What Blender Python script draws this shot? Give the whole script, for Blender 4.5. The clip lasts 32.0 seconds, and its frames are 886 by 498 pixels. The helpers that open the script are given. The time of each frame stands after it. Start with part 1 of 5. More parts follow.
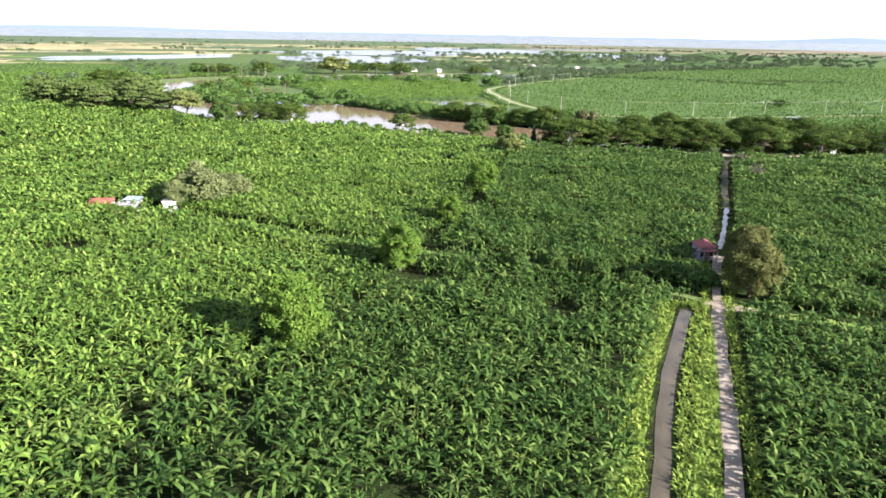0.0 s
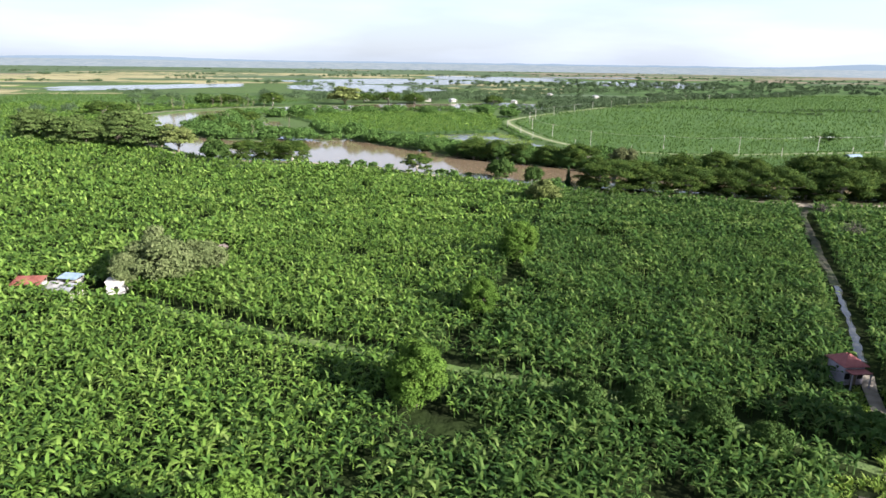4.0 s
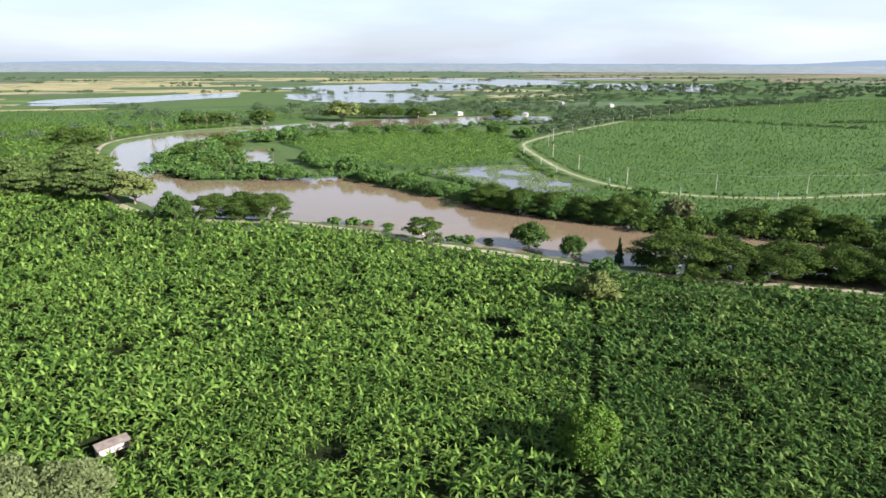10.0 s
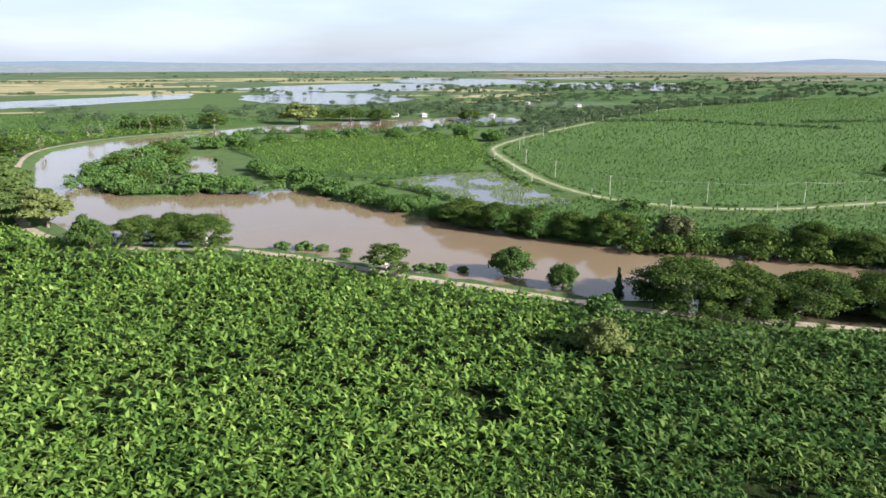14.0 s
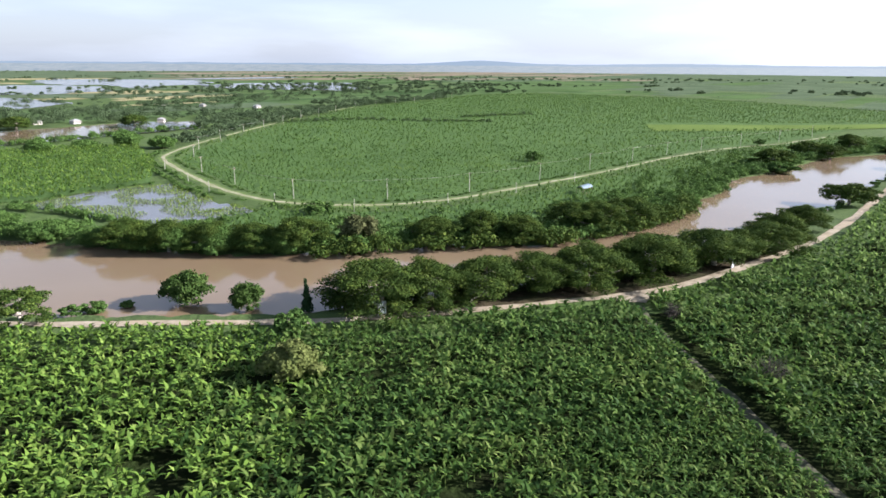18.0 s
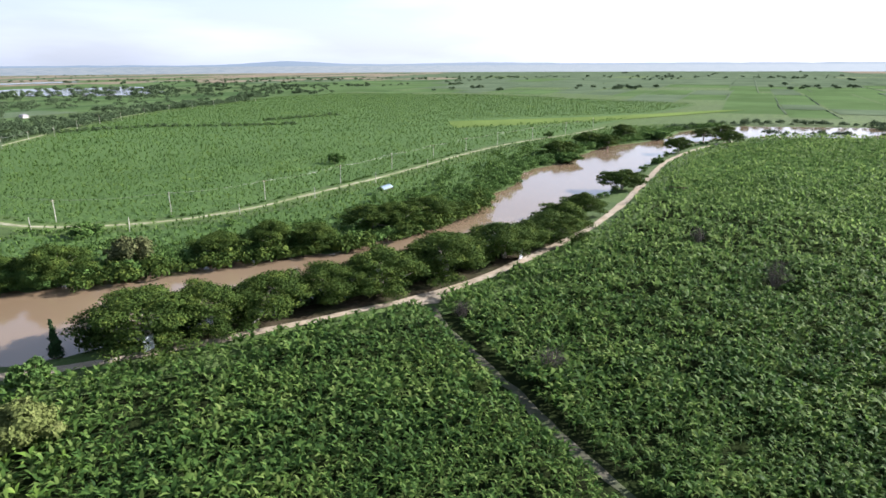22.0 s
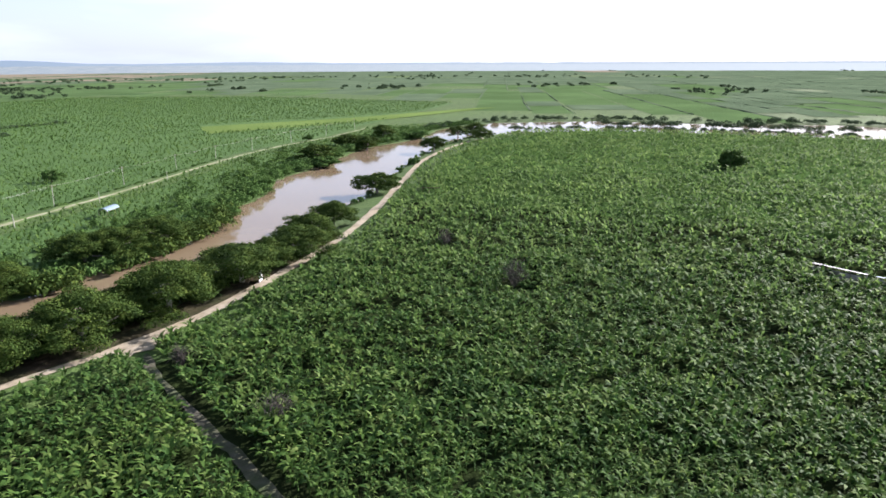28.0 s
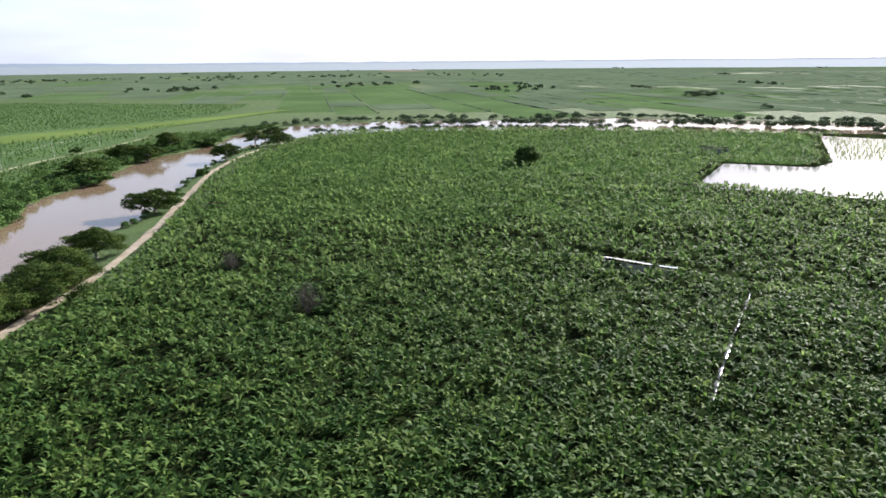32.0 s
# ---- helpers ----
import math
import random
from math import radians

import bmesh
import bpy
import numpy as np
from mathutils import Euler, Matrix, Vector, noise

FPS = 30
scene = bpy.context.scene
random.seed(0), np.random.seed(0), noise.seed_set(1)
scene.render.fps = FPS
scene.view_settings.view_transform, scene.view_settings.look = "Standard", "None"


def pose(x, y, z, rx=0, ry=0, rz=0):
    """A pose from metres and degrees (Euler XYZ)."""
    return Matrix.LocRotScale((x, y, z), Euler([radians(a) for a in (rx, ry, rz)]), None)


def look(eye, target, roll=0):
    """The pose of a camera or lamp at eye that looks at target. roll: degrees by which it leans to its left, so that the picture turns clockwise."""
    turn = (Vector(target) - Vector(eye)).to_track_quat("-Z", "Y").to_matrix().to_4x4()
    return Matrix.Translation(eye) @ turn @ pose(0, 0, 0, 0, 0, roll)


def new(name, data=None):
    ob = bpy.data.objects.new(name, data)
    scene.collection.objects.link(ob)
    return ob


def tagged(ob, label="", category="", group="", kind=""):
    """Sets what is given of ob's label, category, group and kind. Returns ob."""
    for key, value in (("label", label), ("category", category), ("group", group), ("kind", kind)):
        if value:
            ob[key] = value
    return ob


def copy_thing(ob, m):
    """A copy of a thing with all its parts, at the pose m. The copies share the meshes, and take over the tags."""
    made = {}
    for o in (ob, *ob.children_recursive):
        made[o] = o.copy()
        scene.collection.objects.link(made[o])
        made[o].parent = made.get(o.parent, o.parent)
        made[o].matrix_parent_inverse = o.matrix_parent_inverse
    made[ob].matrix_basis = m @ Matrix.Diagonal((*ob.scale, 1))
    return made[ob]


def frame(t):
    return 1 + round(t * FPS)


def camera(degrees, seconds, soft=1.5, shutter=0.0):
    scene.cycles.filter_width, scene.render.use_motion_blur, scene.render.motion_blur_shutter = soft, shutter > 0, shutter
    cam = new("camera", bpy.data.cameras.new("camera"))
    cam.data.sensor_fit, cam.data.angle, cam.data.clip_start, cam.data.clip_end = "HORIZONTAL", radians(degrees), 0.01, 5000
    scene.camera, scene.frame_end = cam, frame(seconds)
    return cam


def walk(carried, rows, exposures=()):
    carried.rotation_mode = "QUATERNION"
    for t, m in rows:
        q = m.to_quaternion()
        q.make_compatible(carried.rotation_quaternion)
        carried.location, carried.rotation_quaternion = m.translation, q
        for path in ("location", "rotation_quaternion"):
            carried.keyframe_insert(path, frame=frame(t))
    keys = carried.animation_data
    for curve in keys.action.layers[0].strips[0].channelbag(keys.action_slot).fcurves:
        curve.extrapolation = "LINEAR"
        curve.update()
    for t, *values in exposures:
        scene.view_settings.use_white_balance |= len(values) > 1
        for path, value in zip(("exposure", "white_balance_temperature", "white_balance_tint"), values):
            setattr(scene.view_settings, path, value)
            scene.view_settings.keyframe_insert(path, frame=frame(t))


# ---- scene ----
# the drone's way: seconds, place, heading (clockwise from +y), tilt down, lean
PATH = [
    (0.0, 10.70, -125.90, 42.34, -0.72, 18.21, 1.08),
    (0.5, 10.28, -121.00, 42.38, -1.02, 18.23, 1.07),
    (1.0, 9.82, -115.94, 42.43, -1.24, 17.94, 1.08),
    (1.5, 9.39, -111.04, 42.43, -1.40, 17.36, 1.08),
    (2.0, 8.88, -105.87, 42.49, -1.51, 16.72, 1.04),
    (2.5, 8.44, -100.94, 42.51, -1.61, 16.24, 0.99),
    (3.0, 8.03, -95.89, 42.46, -1.72, 15.89, 0.92),
    (3.5, 7.53, -91.10, 42.52, -1.84, 15.91, 0.89),
    (5.5, 5.03, -70.92, 46.82, -1.85, 16.04, 0.78),
    (6.0, 4.61, -65.96, 48.45, -1.89, 16.02, 0.67),
    (6.5, 4.17, -61.02, 50.12, -1.94, 16.06, 0.59),
    (7.0, 3.67, -56.03, 51.87, -1.96, 16.07, 0.57),
    (7.5, 3.21, -51.07, 53.40, -1.97, 16.08, 0.49),
    (8.0, 2.91, -45.89, 54.45, -2.07, 16.04, 0.38),
    (8.5, 2.74, -40.88, 54.72, -2.15, 16.07, 0.37),
    (9.0, 2.55, -35.99, 54.82, -2.22, 16.02, 0.29),
    (9.5, 2.28, -31.27, 54.90, -2.27, 16.04, 0.16),
    (10.0, 1.91, -26.38, 54.98, -2.30, 16.02, 0.13),
    (10.5, 1.49, -21.40, 54.94, -2.26, 16.03, 0.13),
    (11.0, 1.16, -16.25, 54.85, -1.79, 16.04, -0.02),
    (11.5, 0.72, -11.41, 54.92, -1.50, 16.04, -0.09),
    (12.0, 0.28, -6.97, 55.04, -1.17, 16.05, -0.09),
    (12.5, 0.04, -3.19, 55.05, -0.50, 16.05, -0.16),
    (13.0, -0.00, -0.00, 55.00, -0.00, 16.01, -0.14),
    (13.5, 0.22, 2.78, 54.97, 0.18, 16.04, -0.22),
    (15.5, 1.05, 10.92, 53.64, 8.48, 15.94, 1.31),
    (16.0, 2.14, 11.94, 54.22, 12.78, 16.02, 1.26),
    (16.5, 3.23, 12.83, 54.64, 16.79, 16.07, 1.04),
    (17.0, 4.40, 13.54, 54.87, 20.93, 16.06, 0.89),
    (17.5, 5.67, 14.00, 54.93, 24.20, 16.02, 0.73),
    (18.0, 7.30, 14.29, 54.85, 27.91, 15.98, 0.38),
    (18.5, 8.86, 14.67, 54.76, 31.34, 15.96, 0.20),
    (19.0, 10.45, 15.09, 54.70, 34.54, 15.97, 0.00),
    (19.5, 11.81, 15.33, 54.88, 36.95, 16.01, -0.10),
    (20.0, 13.22, 15.38, 55.03, 38.95, 16.01, -0.18),
    (20.5, 14.66, 15.37, 55.06, 40.33, 16.02, -0.21),
    (21.0, 16.22, 15.22, 55.01, 41.95, 15.99, -0.33),
    (21.5, 17.74, 15.02, 54.93, 42.90, 15.98, -0.29),
    (22.0, 19.21, 14.92, 54.97, 43.78, 15.98, -0.29),
    (22.5, 20.55, 14.81, 55.10, 44.84, 15.97, -0.29),
    (23.0, 21.78, 14.74, 55.19, 46.83, 16.02, -0.10),
    (23.5, 23.11, 14.81, 55.24, 48.89, 16.02, -0.04),
    (24.0, 24.64, 14.98, 55.38, 51.35, 16.05, -0.04),
    (24.5, 26.31, 15.15, 55.48, 53.73, 16.07, -0.11),
    (25.0, 27.96, 15.19, 55.53, 55.79, 16.09, -0.20),
    (25.5, 29.50, 15.20, 55.57, 57.05, 16.10, -0.21),
    (27.5, 35.63, 14.15, 55.52, 62.21, 16.07, -0.24),
    (28.0, 37.28, 13.79, 55.54, 63.30, 16.08, -0.26),
    (28.5, 39.11, 13.65, 55.53, 64.44, 16.09, -0.27),
    (29.0, 41.27, 13.75, 55.61, 66.38, 16.11, -0.27),
    (29.5, 43.62, 14.01, 55.76, 68.86, 16.16, -0.33),
    (30.0, 45.92, 14.12, 55.93, 71.67, 16.22, -0.37),
    (30.5, 48.16, 13.97, 55.94, 74.12, 16.25, -0.45),
    (31.0, 50.49, 13.59, 55.83, 76.69, 16.25, -0.53),
    (31.5, 52.53, 13.09, 55.73, 78.39, 16.24, -0.59),
    (32.0, 54.51, 12.56, 55.67, 79.67, 16.22, -0.56),
]

cam = camera(68.84, 32.0, soft=1.6)
walk(cam, [(t, pose(x, y, z, 90 - tilt, 0, -head) @ pose(0, 0, 0, 0, 0, lean)) for t, x, y, z, head, tilt, lean in PATH],
     exposures=[(0.0, 2.34, 6500, 22), (2.0, 2.2, 6480, 21), (3.0, 1.96, 6400, 18), (6.0, 1.85, 6380, 16), (13.0, 1.72, 6330, 16), (19.0, 1.72, 6270, 19), (25.0, 1.86, 6240, 20), (28.0, 1.77, 6240, 20), (32.0, 1.57, 6260, 19)])

# ---------------------------------------------------------------- sky and sun
SUN_BEARING, SUN_HEIGHT = 118.0, 24.0
world = bpy.data.worlds.new("hazy_sky")
scene.world = world
world.use_nodes = True
wn = world.node_tree
wn.nodes.clear()
wout = wn.nodes.new("ShaderNodeOutputWorld")
wbg = wn.nodes.new("ShaderNodeBackground")
sky = wn.nodes.new("ShaderNodeTexSky")
sky.sky_type = "NISHITA"
sky.sun_disc = False
sky.sun_elevation = radians(SUN_HEIGHT)
sky.sun_rotation = radians(SUN_BEARING)
sky.altitude = 0
sky.air_density = 1.0
sky.dust_density = 1.6
sky.ozone_density = 2.0
wcoord = wn.nodes.new("ShaderNodeTexCoord")
wmap = wn.nodes.new("ShaderNodeMapping")
wmap.inputs["Scale"].default_value = (1.6, 1.6, 9.0)
wnoise = wn.nodes.new("ShaderNodeTexNoise")
wnoise.inputs["Scale"].default_value = 1.7
wnoise.inputs["Detail"].default_value = 6.0
wramp = wn.nodes.new("ShaderNodeMapRange")
wramp.inputs["From Min"].default_value = 0.42
wramp.inputs["From Max"].default_value = 0.70
wramp.inputs["To Min"].default_value = 0.80
wramp.inputs["To Max"].default_value = 1.10
# the thin white haze is brightest low down and thins out towards the zenith
wsep = wn.nodes.new("ShaderNodeSeparateXYZ")
whaze = wn.nodes.new("ShaderNodeMapRange")
whaze.inputs["From Min"].default_value = 0.02
whaze.inputs["From Max"].default_value = 0.75
whaze.inputs["To Min"].default_value = 1.0
whaze.inputs["To Max"].default_value = 0.38
wmul = wn.nodes.new("ShaderNodeMath")
wmul.operation = "MULTIPLY"
wtint = wn.nodes.new("ShaderNodeVectorMath")
wtint.operation = "SCALE"
wtint.inputs[0].default_value = (4.55, 5.35, 6.35)
wadd = wn.nodes.new("ShaderNodeVectorMath")
wadd.operation = "MULTIPLY_ADD"
wadd.inputs[1].default_value = (0.6, 0.6, 0.62)
wbg.inputs["Strength"].default_value = 0.045
wn.links.new(wcoord.outputs["Generated"], wmap.inputs["Vector"])
wn.links.new(wcoord.outputs["Generated"], wsep.inputs["Vector"])
wn.links.new(wsep.outputs["Z"], whaze.inputs["Value"])
wn.links.new(wmap.outputs["Vector"], wnoise.inputs["Vector"])
wn.links.new(wnoise.outputs["Fac"], wramp.inputs["Value"])
wn.links.new(wramp.outputs["Result"], wmul.inputs[0])
wn.links.new(whaze.outputs["Result"], wmul.inputs[1])
wdot = wn.nodes.new("ShaderNodeVectorMath")
wdot.operation = "DOT_PRODUCT"
wdot.inputs[1].default_value = (math.sin(radians(SUN_BEARING)), math.cos(radians(SUN_BEARING)), 0.3)
wside = wn.nodes.new("ShaderNodeMapRange")
wside.inputs["From Min"].default_value = -0.6
wside.inputs["From Max"].default_value = 0.9
wside.inputs["To Min"].default_value = 0.80
wside.inputs["To Max"].default_value = 1.30
wmul2 = wn.nodes.new("ShaderNodeMath")
wmul2.operation = "MULTIPLY"
wn.links.new(wcoord.outputs["Generated"], wdot.inputs[0])
wn.links.new(wdot.outputs["Value"], wside.inputs["Value"])
wn.links.new(wmul.outputs[0], wmul2.inputs[0])
wn.links.new(wside.outputs["Result"], wmul2.inputs[1])
wn.links.new(wmul2.outputs[0], wtint.inputs["Scale"])
wn.links.new(sky.outputs["Color"], wadd.inputs[0])
wn.links.new(wtint.outputs["Vector"], wadd.inputs[2])
wn.links.new(wadd.outputs["Vector"], wbg.inputs["Color"])
wn.links.new(wbg.outputs["Background"], wout.inputs["Surface"])

sun_data = bpy.data.lights.new("sun", "SUN")
sun_data.energy = 5.0
sun_data.angle = radians(0.6)
sun_data.color = (1.0, 0.955, 0.885)
sun = new("sun", sun_data)
sb, sh = radians(SUN_BEARING), radians(SUN_HEIGHT)
toward_sun = Vector((math.sin(sb) * math.cos(sh), math.cos(sb) * math.cos(sh), math.sin(sh)))
sun.matrix_world = look(toward_sun * 300, (0, 0, 0))

# ---------------------------------------------------------------- materials


def material(name, colours, scale=1.0, rough=0.8, bump=0.0, bump_scale=8.0, metal=0.0, big=None, island=False, translucent=0.0, spec=0.08, obj=False, mixed=0.6):
    """A node material: colours mixed by fine noise, large patches and, where asked, a random value for each loose piece."""
    m = bpy.data.materials.new(name)
    m.use_nodes = True
    nt = m.node_tree
    b = nt.nodes["Principled BSDF"]
    b.inputs["Roughness"].default_value = rough
    b.inputs["Metallic"].default_value = metal
    b.inputs["Specular IOR Level"].default_value = spec
    geo = nt.nodes.new("ShaderNodeNewGeometry")
    ns = nt.nodes.new("ShaderNodeTexNoise")
    ns.inputs["Scale"].default_value = scale
    ns.inputs["Detail"].default_value = 5
    nt.links.new(geo.outputs["Position"], ns.inputs["Vector"])
    ramp = nt.nodes.new("ShaderNodeValToRGB")
    n = len(colours)
    for i, c in enumerate(colours):
        at = 0.28 + 0.44 * i / max(1, n - 1)
        if i < 2:
            e = ramp.color_ramp.elements[i]
            e.position = at
        else:
            e = ramp.color_ramp.elements.new(at)
        e.color = (*c, 1)
    value = ns.outputs["Fac"]
    if island or obj:
        if island:
            rnd = geo.outputs["Random Per Island"]
        else:
            rnd = nt.nodes.new("ShaderNodeObjectInfo").outputs["Random"]
        mx = nt.nodes.new("ShaderNodeMix")
        mx.inputs[0].default_value = mixed
        mp = nt.nodes.new("ShaderNodeMapRange")
        mp.inputs["To Min"].default_value = 0.24
        mp.inputs["To Max"].default_value = 0.76
        nt.links.new(rnd, mp.inputs["Value"])
        nt.links.new(value, mx.inputs[2])
        nt.links.new(mp.outputs["Result"], mx.inputs[3])
        value = mx.outputs[0]
    nt.links.new(value, ramp.inputs["Fac"])
    colour = ramp.outputs["Color"]
    if big:
        ns2 = nt.nodes.new("ShaderNodeTexNoise")
        ns2.inputs["Scale"].default_value = big[0]
        ns2.inputs["Detail"].default_value = 3
        nt.links.new(geo.outputs["Position"], ns2.inputs["Vector"])
        mr = nt.nodes.new("ShaderNodeMapRange")
        mr.inputs["From Min"].default_value = 0.38
        mr.inputs["From Max"].default_value = 0.64
        mr.inputs["To Max"].default_value = big[2]
        nt.links.new(ns2.outputs["Fac"], mr.inputs["Value"])
        mb = nt.nodes.new("ShaderNodeMix")
        mb.data_type = "RGBA"
        mb.inputs[7].default_value = (*big[1], 1)
        nt.links.new(mr.outputs["Result"], mb.inputs[0])
        nt.links.new(colour, mb.inputs[6])
        colour = mb.outputs[2]
    nt.links.new(colour, b.inputs["Base Color"])
    if bump:
        bn = nt.nodes.new("ShaderNodeTexNoise")
        bn.inputs["Scale"].default_value = bump_scale
        bn.inputs["Detail"].default_value = 4
        nt.links.new(geo.outputs["Position"], bn.inputs["Vector"])
        bp = nt.nodes.new("ShaderNodeBump")
        bp.inputs["Strength"].default_value = bump
        bp.inputs["Distance"].default_value = 0.6 / bump_scale
        nt.links.new(bn.outputs["Fac"], bp.inputs["Height"])
        nt.links.new(bp.outputs["Normal"], b.inputs["Normal"])
    if translucent:
        tr = nt.nodes.new("ShaderNodeBsdfTranslucent")
        nt.links.new(colour, tr.inputs["Color"])
        ms = nt.nodes.new("ShaderNodeMixShader")
        ms.inputs[0].default_value = translucent
        nt.links.new(b.outputs[0], ms.inputs[1])
        nt.links.new(tr.outputs[0], ms.inputs[2])
        nt.links.new(ms.outputs[0], nt.nodes["Material Output"].inputs["Surface"])
    return m


M_BANANA = material("banana_leaf", [(0.014, 0.038, 0.011), (0.045, 0.098, 0.022), (0.087, 0.153, 0.033), (0.165, 0.225, 0.064)], 0.12, 0.62, island=True, spec=0.06,
                    big=(0.05, (0.037, 0.085, 0.023), 0.4), translucent=0.42)
M_BANANA_WEST = material("banana_leaf_bright", [(0.023, 0.058, 0.013), (0.071, 0.141, 0.025), (0.127, 0.213, 0.037), (0.20, 0.275, 0.07)], 0.12, 0.6, island=True, spec=0.07,
                         big=(0.05, (0.062, 0.12, 0.023), 0.4), translucent=0.28)
# paler leaf that paints distance haze onto the plants farther off
M_BANANA_HAZE = material("banana_leaf_haze_tint", [(0.062, 0.114, 0.034), (0.118, 0.195, 0.053), (0.19, 0.27, 0.084)], 0.05, 0.65, island=True, spec=0.06,
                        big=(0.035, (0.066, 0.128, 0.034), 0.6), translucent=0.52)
M_CROP = material("young_crop_leaf", [(0.038, 0.080, 0.020), (0.080, 0.145, 0.033), (0.145, 0.215, 0.056)], 0.05, 0.65, island=True, spec=0.06, big=(0.035, (0.046, 0.098, 0.024), 0.6), translucent=0.3)
M_GROUND = material("field_soil", [(0.045, 0.075, 0.025), (0.06, 0.10, 0.03), (0.08, 0.125, 0.038)], 0.15, 0.95, 0.6, 0.7, big=(0.01, (0.055, 0.085, 0.035), 0.6))
# near-black soil: the shade between the plants is painted into its colour
M_SOIL = material("shade_toned_soil", [(0.011, 0.014, 0.007), (0.016, 0.024, 0.009), (0.026, 0.042, 0.013)], 0.15, 1.0, 0.6, 0.7, spec=0.0)
M_COVER = material("low_foliage", [(0.042, 0.085, 0.025), (0.06, 0.112, 0.032), (0.08, 0.142, 0.04)], 0.3, 0.9, 0.9, 0.6, big=(0.02, (0.05, 0.10, 0.03), 0.5))
# darker version of the low foliage, with shade under the plants painted in
M_UNDER = material("shade_toned_undergrowth", [(0.03, 0.058, 0.019), (0.047, 0.088, 0.026), (0.064, 0.114, 0.034)], 0.2, 1.0, 0.9, 0.6, spec=0.0)
M_ROAD = material("dirt_road", [(0.18, 0.155, 0.11), (0.27, 0.238, 0.182), (0.34, 0.307, 0.245)], 0.5, 0.95, 0.4, 3.0, big=(0.12, (0.28, 0.23, 0.15), 0.5))
M_LEVEE = material("grassy_dirt_road", [(0.17, 0.175, 0.105), (0.27, 0.26, 0.185), (0.36, 0.345, 0.27)], 0.35, 0.95, 0.4, 3.0, big=(0.05, (0.15, 0.17, 0.085), 0.6))
M_TRACK = material("pale_track", [(0.13, 0.112, 0.082), (0.225, 0.197, 0.155), (0.31, 0.275, 0.225)], 0.5, 0.9, 0.4, 3.0)
M_VERGE = material("verge_grass", [(0.06, 0.115, 0.022), (0.10, 0.165, 0.03), (0.15, 0.21, 0.05)], 0.5, 0.9, 0.8, 2.5, big=(0.06, (0.16, 0.20, 0.06), 0.5))
M_BERM = material("levee_grass", [(0.055, 0.10, 0.028), (0.082, 0.138, 0.036), (0.12, 0.17, 0.055)], 0.5, 0.9, 0.8, 2.5, big=(0.05, (0.11, 0.135, 0.06), 0.5))
M_RIVER = material("silty_river", [(0.155, 0.112, 0.068), (0.18, 0.133, 0.083)], 0.02, 0.08, 0.025, 1.2, big=(0.012, (0.185, 0.145, 0.10), 0.6), spec=0.5)
M_FLOOD = material("flood_water", [(0.05, 0.044, 0.03), (0.075, 0.066, 0.044)], 0.25, 0.12, 0.08, 0.5, spec=0.2)
M_LAKE = material("lake_water", [(0.085, 0.09, 0.095), (0.125, 0.13, 0.135)], 0.03, 0.14, 0.08, 0.4, spec=0.4)
M_BARK = material("tree_bark", [(0.09, 0.075, 0.055), (0.18, 0.155, 0.12)], 2.0, 0.9, 0.6, 6.0)
M_PALE_BARK = material("pale_tree_bark", [(0.20, 0.18, 0.15), (0.42, 0.39, 0.35)], 1.2, 0.9, 0.6, 6.0)


def leaf_mat(name, a, b, c, tr=0.2):
    return material(name, [a, b, c], 0.35, 0.75, island=True, spec=0.04, translucent=tr, big=(0.3, tuple(0.75 * v for v in b), 0.45), mixed=0.4)


LEAF = {
    "mango": leaf_mat("mango_leaf", (0.038, 0.082, 0.014), (0.070, 0.132, 0.021), (0.115, 0.185, 0.034), 0.2),
    "rain": leaf_mat("rain_tree_leaf", (0.014, 0.031, 0.009), (0.042, 0.076, 0.016), (0.12, 0.158, 0.031)),
    "round": leaf_mat("round_tree_leaf", (0.022, 0.05, 0.014), (0.045, 0.086, 0.021), (0.088, 0.13, 0.035)),
    "jungle": leaf_mat("bank_scrub_leaf", (0.03, 0.066, 0.019), (0.06, 0.118, 0.03), (0.108, 0.18, 0.046)),
    "grey": leaf_mat("sparse_grey_leaf", (0.06, 0.085, 0.032), (0.105, 0.135, 0.053), (0.165, 0.19, 0.085)),
    "big": leaf_mat("olive_leaf", (0.06, 0.075, 0.024), (0.09, 0.105, 0.033), (0.125, 0.135, 0.048)),
    "pale": leaf_mat("pale_leaf", (0.075, 0.10, 0.03), (0.115, 0.145, 0.045), (0.16, 0.18, 0.068)),
    "acacia": leaf_mat("acacia_leaf", (0.034, 0.060, 0.017), (0.062, 0.096, 0.027), (0.10, 0.135, 0.043)),
    "dry": leaf_mat("dry_leaf", (0.055, 0.068, 0.028), (0.09, 0.105, 0.045), (0.135, 0.145, 0.065)),
    "dead": leaf_mat("dead_twig", (0.06, 0.055, 0.045), (0.09, 0.08, 0.07), (0.14, 0.125, 0.105), 0.05),
    "cypress": leaf_mat("cypress_leaf", (0.012, 0.03, 0.012), (0.022, 0.05, 0.018), (0.035, 0.07, 0.025), 0.05),
    "palm": leaf_mat("palm_leaf", (0.05, 0.09, 0.03), (0.09, 0.14, 0.045), (0.14, 0.19, 0.07)),
    "far": leaf_mat("distant_leaf", (0.034, 0.06, 0.032), (0.056, 0.088, 0.043), (0.085, 0.122, 0.06), 0.15),
}

